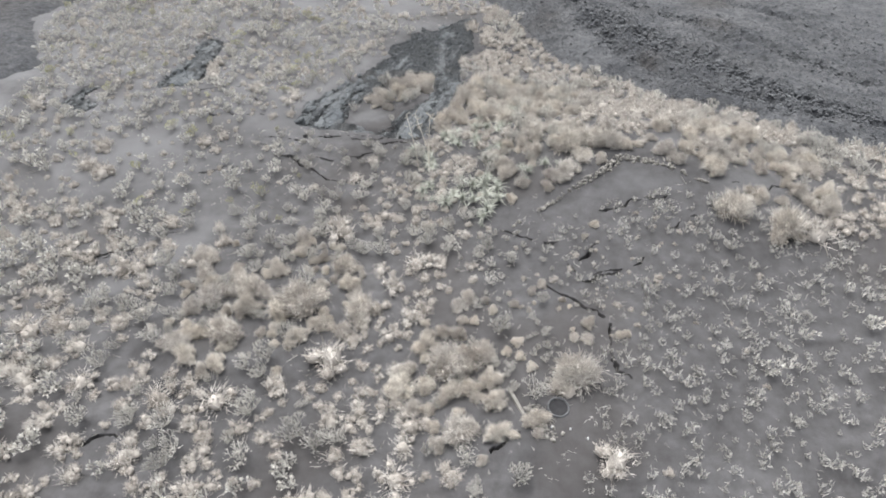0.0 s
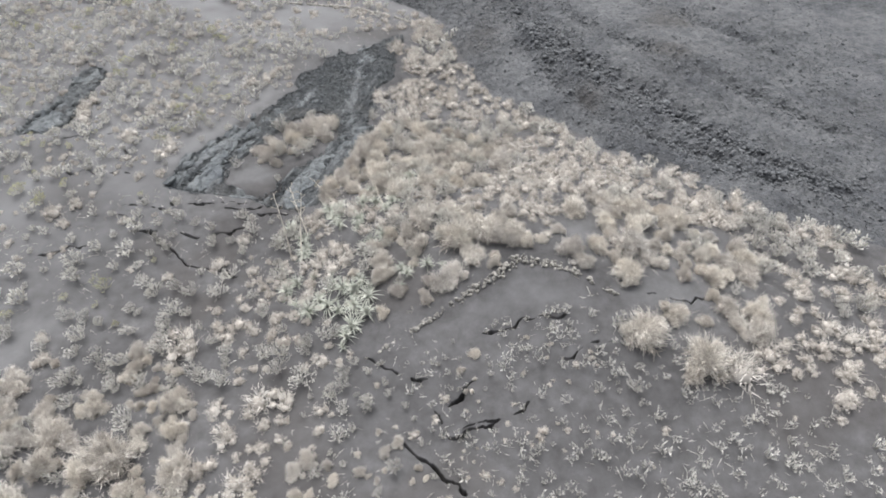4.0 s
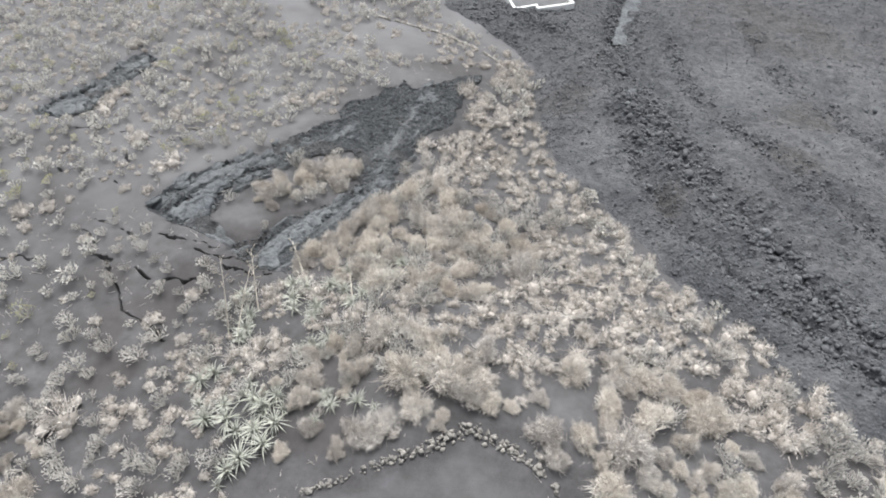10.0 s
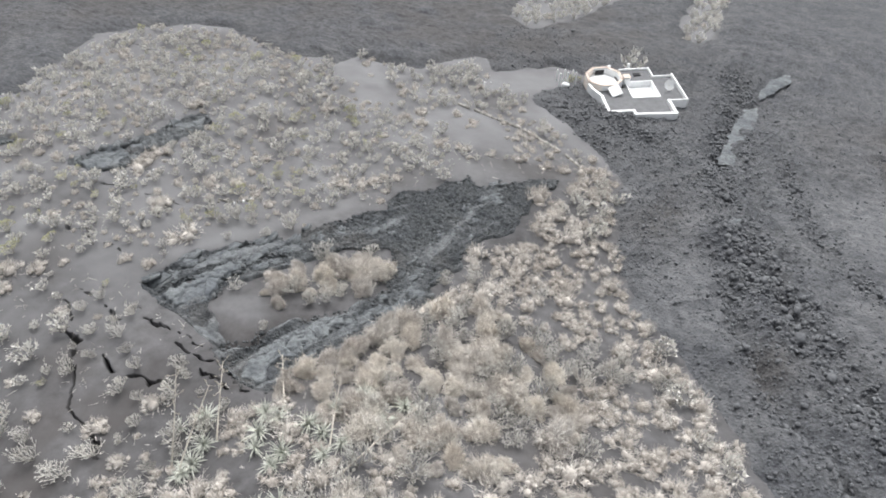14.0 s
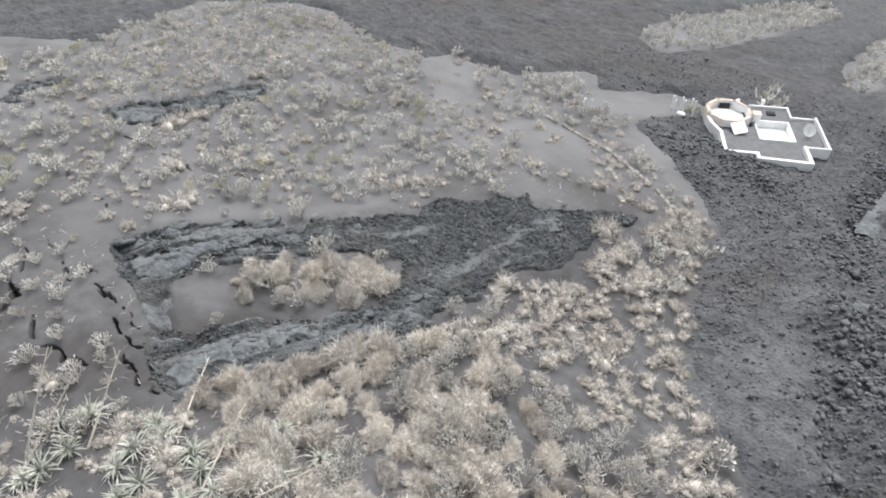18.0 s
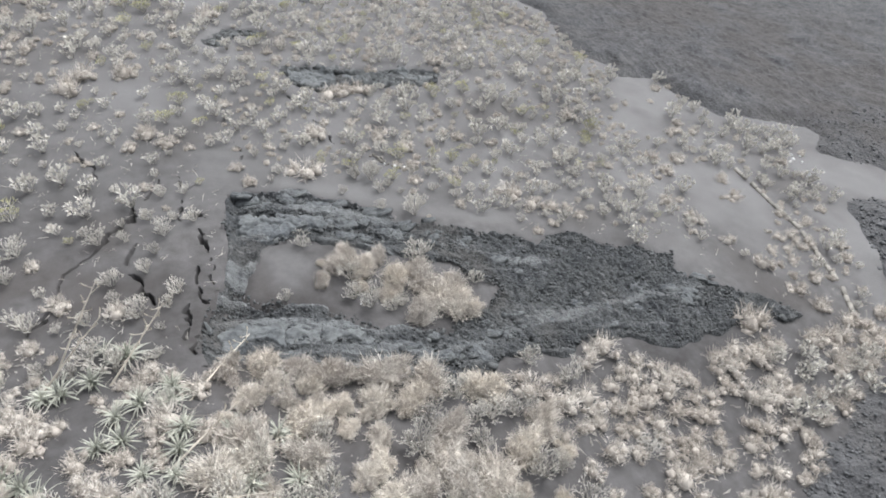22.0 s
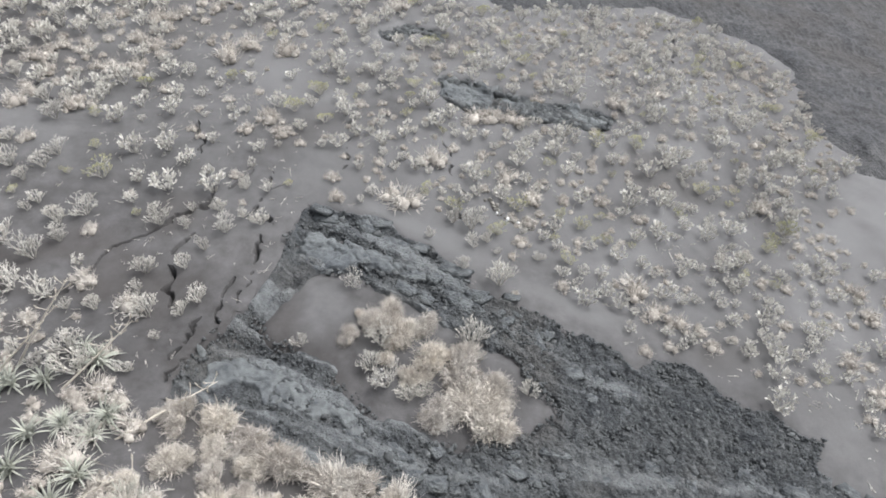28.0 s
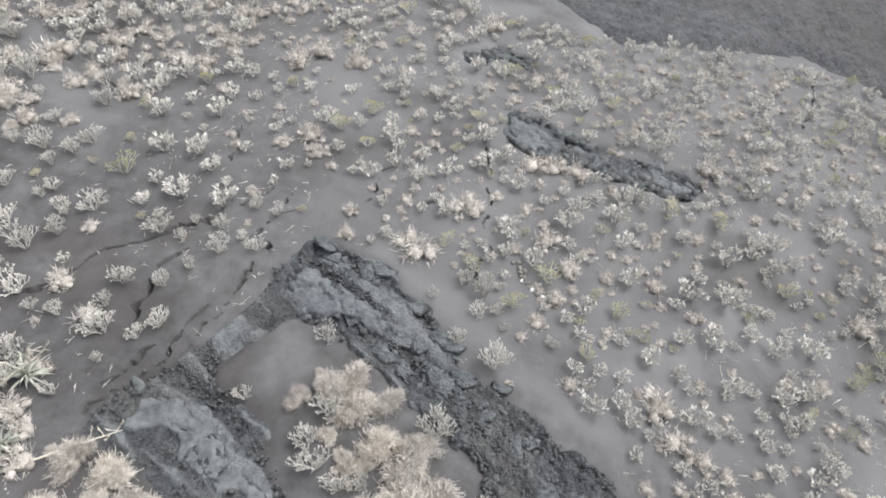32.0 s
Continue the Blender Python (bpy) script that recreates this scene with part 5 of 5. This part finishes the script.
# ---- dry-stone walls ----
def stone_wall(name, line, widths, height, label, single):
    """A collapsed wall of field stones: its breadth runs from the first width to the second."""
    root = tagged(new(name), label, "stone wall", kind="structure")
    pts, zs, sizes = [], [], []
    total, gone = sum(math.hypot(b[0] - a[0], b[1] - a[1]) for a, b in zip(line[:-1], line[1:])), 0.0
    for (ax, ay), (bx, by) in zip(line[:-1], line[1:]):
        length = math.hypot(bx - ax, by - ay)
        nx, ny = -(by - ay) / length, (bx - ax) / length
        width = widths[0] + (widths[1] - widths[0]) * (gone + length / 2) / total
        gone += length
        for _ in range(int(length * (6 + width * 52))):
            q, o = rng.random(), max(-1, min(1, rng.normal(0, 0.45)))
            x, y = ax + (bx - ax) * q + nx * o * width * 0.5, ay + (by - ay) * q + ny * o * width * 0.5
            if fbm(np.array([x / 0.6]), np.array([y / 0.6]), 113, 2)[0] < -0.05 and rng.random() < 0.7:
                continue
            pts.append((x, y))
            sizes.append(0.035 + 0.085 * rng.random() ** 2.2)
            zs.append(ground_at(x, y) + height * (1 - o * o) * rng.uniform(0.0, 1.0) * min(1, width) + 0.2 * sizes[-1])
    pts, zs, sizes = np.array(pts), np.array(zs), np.array(sizes)
    near_first = np.zeros(len(pts), bool)
    near_first[:single] = True
    rubble("small_stones", root, pts, zs, sizes, MAT_STONE, "small pale stones of the wall", "stone", near_first)


stone_wall("wall_left_arm", WALL_LEFT, (0.12, 0.75), 0.3, "low ruined dry-stone wall of pale stones", 220)
stone_wall("wall_right_arm", WALL_RIGHT, (0.85, 0.2), 0.25, "low ruined dry-stone wall of pale stones", 200)
# kerb of long pale stones along the buried lane
kerb_root = tagged(new("lane_kerb"), "low pale stone kerb along a buried lane", "kerb", kind="structure")
KERB = [fast_mesh("kerb_stone", np.array([(x, y, z) for z, w in ((-0.3, 0.13), (0.05, 0.13), (0.09, 0.10)) for x, y in ((-0.3, -w), (0.3, -w), (0.3, w), (-0.3, w))]) * rng.uniform(0.93, 1.05, (12, 3)),
                  np.array([(0, 1, 5, 4), (1, 2, 6, 5), (2, 3, 7, 6), (3, 0, 4, 7), (4, 5, 9, 8), (5, 6, 10, 9), (6, 7, 11, 10), (7, 4, 8, 11), (8, 9, 10, 11)]), MAT_STONE) for _ in range(4)]
for (ax, ay), (bx, by) in zip(LANE_WALL[:-1], LANE_WALL[1:]):
    for k in range(int(math.hypot(bx - ax, by - ay) / 0.62)):
        q = (k + 0.5) * 0.62 / math.hypot(bx - ax, by - ay)
        x, y = ax + (bx - ax) * q, ay + (by - ay) * q
        part("kerb_stone", KERB[k % 4], kerb_root).matrix_basis = pose(x, y, ground_at(x, y) + 0.06 + rng.normal(0, 0.02), rng.normal(0, 2), rng.normal(0, 2), math.degrees(math.atan2(by - ay, bx - ax)) + rng.normal(0, 2.5))
stone_wall("stone_heap", [(3.9, 13.9), (4.3, 12.9), (5.0, 12.0)], (0.8, 0.8), 0.05, "heap of pale rubble on the ash", 80)
stone_wall("rubble_strip", [(-12.4, 52.4), (-13.2, 50.8), (-14.2, 50.0)], (0.5, 0.5), 0.15, "small heap of white and grey rubble", 60)


# ---- house buried to its roof in lava ----
HOUSE = pose(3.4, 80.5, 0, rz=33)
TOP = -15.6
house = tagged(new("house"), "white flat-roofed house buried to its parapet in lava", "house")
house.matrix_basis = HOUSE


def box_mesh(name, x0, x1, y0, y1, z0, z1, mat, bevel=0.03):
    bm = bmesh.new()
    bmesh.ops.create_cube(bm, size=1.0)
    bmesh.ops.scale(bm, vec=(x1 - x0, y1 - y0, z1 - z0), verts=bm.verts)
    bmesh.ops.translate(bm, vec=((x0 + x1) / 2, (y0 + y1) / 2, (z0 + z1) / 2), verts=bm.verts)
    if bevel:
        bmesh.ops.bevel(bm, geom=bm.edges[:], offset=bevel, segments=1, affect="EDGES")
    return bm_mesh(name, bm, mat)


def house_wall(name, a, b, z0, z1, thick, mat=None, parent=None):
    dx, dy = b[0] - a[0], b[1] - a[1]
    length = math.hypot(dx, dy)
    ob = part(name, box_mesh(name, -thick / 2, length + thick / 2, -thick / 2, thick / 2, z0, z1, mat or MAT_WHITE), parent or house)
    ob.matrix_basis = pose(a[0], a[1], 0, rz=math.degrees(math.atan2(dy, dx)))
    return ob


OUTLINE = [(-0.7, 4.7), (-0.55, 3.9), (0, 2.7), (0, 0), (2.3, 0), (2.3, -0.55), (6.05, -0.75), (6.05, 1.35), (7.85, 1.35), (7.85, 5.85), (6.0, 5.85), (6.0, 7.4), (3.0, 7.4)]
for k, (a, b) in enumerate(zip(OUTLINE[:-1], OUTLINE[1:])):
    house_wall("parapet", a, b, -19.5, TOP + (0.05 if k < 9 else -0.12) - 0.01 * (k % 3), 0.26 if k < 7 else 0.14)
for x0, x1, y0, y1 in ((0.1, 5.95, -0.62, 2.35), (0.1, 2.95, 2.352, 4.2), (5.72, 7.75, 2.352, 5.75), (2.3, 5.9, 5.25, 7.3), (5.955, 7.75, 1.45, 2.348)):
    part("roof", box_mesh("roof", x0, x1, y0, y1, TOP - 0.75, TOP - 0.32 - 0.003 * x0, MAT_ROOF_ASH, 0), house, "flat roof under grey ash")
for a, b in (((3.0, 2.42), (5.65, 2.42)), ((5.65, 2.42), (5.65, 5.2)), ((5.65, 5.2), (3.0, 5.2)), ((3.0, 5.2), (3.0, 2.42))):
    house_wall("courtyard_wall", a, b, -18.6, TOP - 0.22, 0.12)
part("courtyard_floor", box_mesh("courtyard_floor", 3.06, 5.6, 2.48, 5.14, -18.5, -16.45, MAT_WHITE, 0), house, "pale courtyard floor")
part("courtyard_block", box_mesh("courtyard_block", 3.9, 5.0, 2.5, 2.62, -16.45, -16.2, MAT_DARK, 0), house, "low dark block at the courtyard's front wall")
# eight-sided room whose roof is gone, with a terracotta rim
CX, CY, RAD = 0.95, 5.6, 1.75
corners = [(CX + RAD * math.cos(radians(22.5 + 45 * k)), CY + RAD * math.sin(radians(22.5 + 45 * k))) for k in range(9)]
for k in range(8):
    tagged(house_wall("tower_wall", corners[k], corners[k + 1], -18.8, TOP + 0.25, 0.2, MAT_CREAM if k in (2, 3, 4) else MAT_WHITE), "cream plaster wall" if k in (2, 3, 4) else "white plaster wall")
    rim = house_wall("rim", corners[k], corners[k + 1], TOP + 0.253, TOP + 0.30, 0.26, MAT_TERRACOTTA)
    tagged(rim, "terracotta coping")
bm = bmesh.new()
bmesh.ops.create_circle(bm, cap_ends=True, segments=8, radius=RAD)
part("tower_floor", bm_mesh("tower_floor", bm, MAT_WHITE), house, "pale floor of the roofless room").location = (CX, CY, -16.0)
# no hole is cut: a dark box paints the shade inside the window hole
house_wall("opening_shade", (0.55, 7.0), (1.3, 7.05), -16.4, -15.55, 0.14, MAT_DARK)
tip_slab = part("fallen_slab", box_mesh("fallen_slab", -0.55, 0.55, -0.55, 0.55, -0.05, 0.05, MAT_WHITE), house, "white slab leaning on the roof")
tip_slab.matrix_basis = pose(1.45, 3.3, -15.55, 24, -12, 12)
chimney = part("chimney", box_mesh("chimney", 2.75, 3.35, 4.9, 5.5, -16.0, TOP + 0.35, MAT_WHITE), house, "squat white chimney")
part("chimney_cap", box_mesh("chimney_cap", 2.7, 3.4, 4.85, 5.55, TOP + 0.353, TOP + 0.43, MAT_TERRACOTTA), chimney, "terracotta cap")
part("roof_hatch", box_mesh("roof_hatch", 4.2, 4.9, 6.2, 6.7, TOP - 0.34, TOP - 0.2, MAT_DARK), house, "dark roof hatch")
for x, y in ((2.2, 8.1), (4.3, 8.3)):
    part("pillar", box_mesh("pillar", x - 0.13, x + 0.13, y - 0.13, y + 0.13, -18.5, TOP - 0.1, MAT_WHITE), house, "white gate pillar")


def satellite_dish(u, v):
    at = HOUSE @ Vector((u, v, TOP - 0.33))
    root = tagged(new("satellite_dish"), "white satellite dish standing on the flat roof", "dish")
    root.matrix_basis = Matrix.Translation(at) @ pose(0, 0, 0, rz=-150)
    bm = bmesh.new()
    rings = [(0.0, 0.10), (0.2, 0.085), (0.4, 0.04), (0.47, 0.0)]
    prev = None
    for r_, z_ in rings:
        ring = [bm.verts.new((r_ * math.cos(a * math.pi / 8), 0.02 - z_, r_ * 1.1 * math.sin(a * math.pi / 8))) for a in range(16)] if r_ else [bm.verts.new((0, 0.02 - z_, 0))]
        if prev:
            for a in range(16):
                b_ = (a + 1) % 16
                bm.faces.new((prev[0], ring[a], ring[b_]) if len(prev) == 1 else (prev[a], ring[a], ring[b_], prev[b_]))
        prev = ring
    bmesh.ops.solidify(bm, geom=bm.faces[:], thickness=0.02)
    bowl = part("bowl", bm_mesh("bowl", bm, MAT_WHITE), root)
    bowl.matrix_basis = pose(0, 0, 0.62, 38)
    part("mast", fast_mesh("mast", *prism(np.zeros(3), np.array([0, -0.05, 0.6]), 0.03, 0.03, 8), MAT_STALK), root, "grey steel mast")
    part("feed_arm", fast_mesh("feed_arm", *prism(np.array([0, 0.05, 0.35]), np.array([0, 0.5, 0.5]), 0.015, 0.015, 6), MAT_STALK), root)


satellite_dish(6.7, 3.4)

# gate frame beside the house: white posts and a rail
gate = tagged(new("pergola"), "white posts of a half-buried pergola on the ash", "pergola")
gate.matrix_basis = HOUSE @ pose(-3.1, 6.6, 0)
for k, (x, y, h) in enumerate([(0, 0, 1.5), (0.75, 0.05, 1.5), (1.6, 0, 1.45), (0.1, 1.5, 1.2), (0.9, 1.6, 1.2), (1.7, 1.5, 1.2)]):
    w = HOUSE @ Vector((-3.1 + x, 6.6 + y, 0))
    z = max(ground_at(w.x, w.y), float(lava_z(np.array([w.x]), np.array([w.y]))[0]))
    part("post", box_mesh("post", x - 0.07, x + 0.07, y - 0.07, y + 0.07, z - 0.4, z + h, MAT_WHITE, 0.01), gate)
w = HOUSE @ Vector((-2.5, 6.4, 0))
z = max(ground_at(w.x, w.y), float(lava_z(np.array([w.x]), np.array([w.y]))[0]))
tank = tagged(new("tank", box_mesh("tank", -0.35, 0.35, -0.25, 0.25, -0.2, 0.45, MAT_WHITE, 0.08)), "small white tank half buried in ash", "tank")
tank.location = (w.x, w.y, z)

# green creeper by the roofless room and a bare tree behind the house
for k, (u, v, s) in enumerate(((-1.3, 8.0, 0.9), (-0.6, 8.4, 0.8), (-1.9, 7.8, 0.7))):
    w = HOUSE @ Vector((u, v, 0))
    ob = yellow_shrub(k, w.x, w.y, s)
    ob.location.z = float(lava_z(np.array([w.x]), np.array([w.y]))[0])
w = HOUSE @ Vector((5.2, 9.4, 0))
bare_tree = plant_stock("bare_tree", FORKED_FAR, MAT_TWIG, MAT_TIP, "bare whitish tree standing in lava behind the house", "tree", "")(3, w.x, w.y, 2.7, 1.2)
bare_tree.location.z = float(lava_z(np.array([w.x]), np.array([w.y]))[0]) - 0.1

# ---- small things ----
def ring_mesh(name, radius, thick, height, mat, segments=20):
    bm = bmesh.new()
    rings = []
    for rad, z in ((radius, -0.3), (radius, height), (radius - 0.03, height + 0.03), (radius - thick + 0.03, height + 0.03), (radius - thick, height), (radius - thick, -0.9)):
        rings.append([bm.verts.new((rad * math.cos(6.2832 * k / segments), rad * math.sin(6.2832 * k / segments), z + 0.02 * math.sin(k * 2.3))) for k in range(segments)])
    for a, b in zip(rings[:-1], rings[1:]):
        for k in range(segments):
            bm.faces.new((a[k], a[(k + 1) % segments], b[(k + 1) % segments], b[k]))
    return bm_mesh(name, bm, mat)


def fragment(seed, mat, stretch=(1, 0.7, 0.5)):
    """A crumpled scrap: a jittered ball of forty-two corners."""
    r = random.Random(seed)
    bm = bmesh.new()
    bmesh.ops.create_icosphere(bm, subdivisions=2, radius=1.0)
    for v in bm.verts:
        v.co *= r.uniform(0.6, 1.15)
        v.co = Vector((v.co.x * stretch[0], v.co.y * stretch[1], v.co.z * stretch[2]))
    return bm_mesh("scrap", bm, mat)


WELL_X, WELL_Y = 5.3, 13.6
well = tagged(new("well"), "round concrete well ring with a dark shaft in the ash", "well")
well.location = (WELL_X, WELL_Y, ground_at(WELL_X, WELL_Y))
part("well_ring", ring_mesh("well_ring", 0.52, 0.09, 0.12, MAT_ROOF_ASH), well, "dusty grey concrete ring")
# the well has no depth: a dark disc under its rim paints the shade
bm = bmesh.new()
bmesh.ops.create_circle(bm, cap_ends=True, segments=20, radius=0.44)
part("shaft", bm_mesh("shaft", bm, MAT_DARK), well, "dark disc below the rim, painted as the shade of the shaft").location = (0, 0, 0.06)
kerb = tagged(new("fallen_beam", box_mesh("fallen_beam", -0.95, 0.95, -0.09, 0.09, -0.05, 0.12, MAT_STONE, 0.04)), "pale weathered concrete beam lying in ash", "beam")
kerb.matrix_basis = pose(3.5, 13.8, ground_at(3.5, 13.8), rz=-66)

SCRAPS = [fragment(k, MAT_WHITE) for k in range(4)]
for k, (x, y, s) in enumerate([(-3.0, 45.7, 0.07), (-3.3, 45.5, 0.05), (-2.8, 45.3, 0.06), (-26.9, 60.1, 0.16), (-20.6, 48.6, 0.12), (-19.9, 50.1, 0.12),
                               (-13.0, 50.9, 0.16), (-12.8, 51.4, 0.13), (-13.3, 50.4, 0.12), (4.9, 12.6, 0.1), (5.7, 12.5, 0.09), (6.4, 12.0, 0.1), (-24.4, 66.0, 0.12), (-9.2, 80.5, 0.2), (-10.4, 81.6, 0.16), (-11.3, 80.2, 0.18), (-9.7, 80.9, 0.14), (-10.1, 80.2, 0.17), (-8.7, 80.9, 0.13), (-9.4, 81.5, 0.16), (-10.8, 80.9, 0.12), (-8.9, 79.8, 0.13), (-11.8, 80.8, 0.15)]):
    ob = new("white_scrap", SCRAPS[k % 4])
    ob.matrix_basis = pose(x, y, ground_at(x, y) + s * 0.25, 15 * k, 11 * k, 47 * k) @ Matrix.Diagonal((s, s, s, 1))
    tagged(ob, "small white scrap of rubbish lying on ash", "scrap", "white scraps")
sack = new("boulder", fragment(11, MAT_STONE, (1, 0.55, 0.5)))
sack.matrix_basis = pose(4.0, 40.9, ground_at(4.0, 40.9) + 0.1, rz=40) @ Matrix.Diagonal((0.4, 0.4, 0.4, 1))
tagged(sack, "pale elongated boulder between the agaves", "boulder")
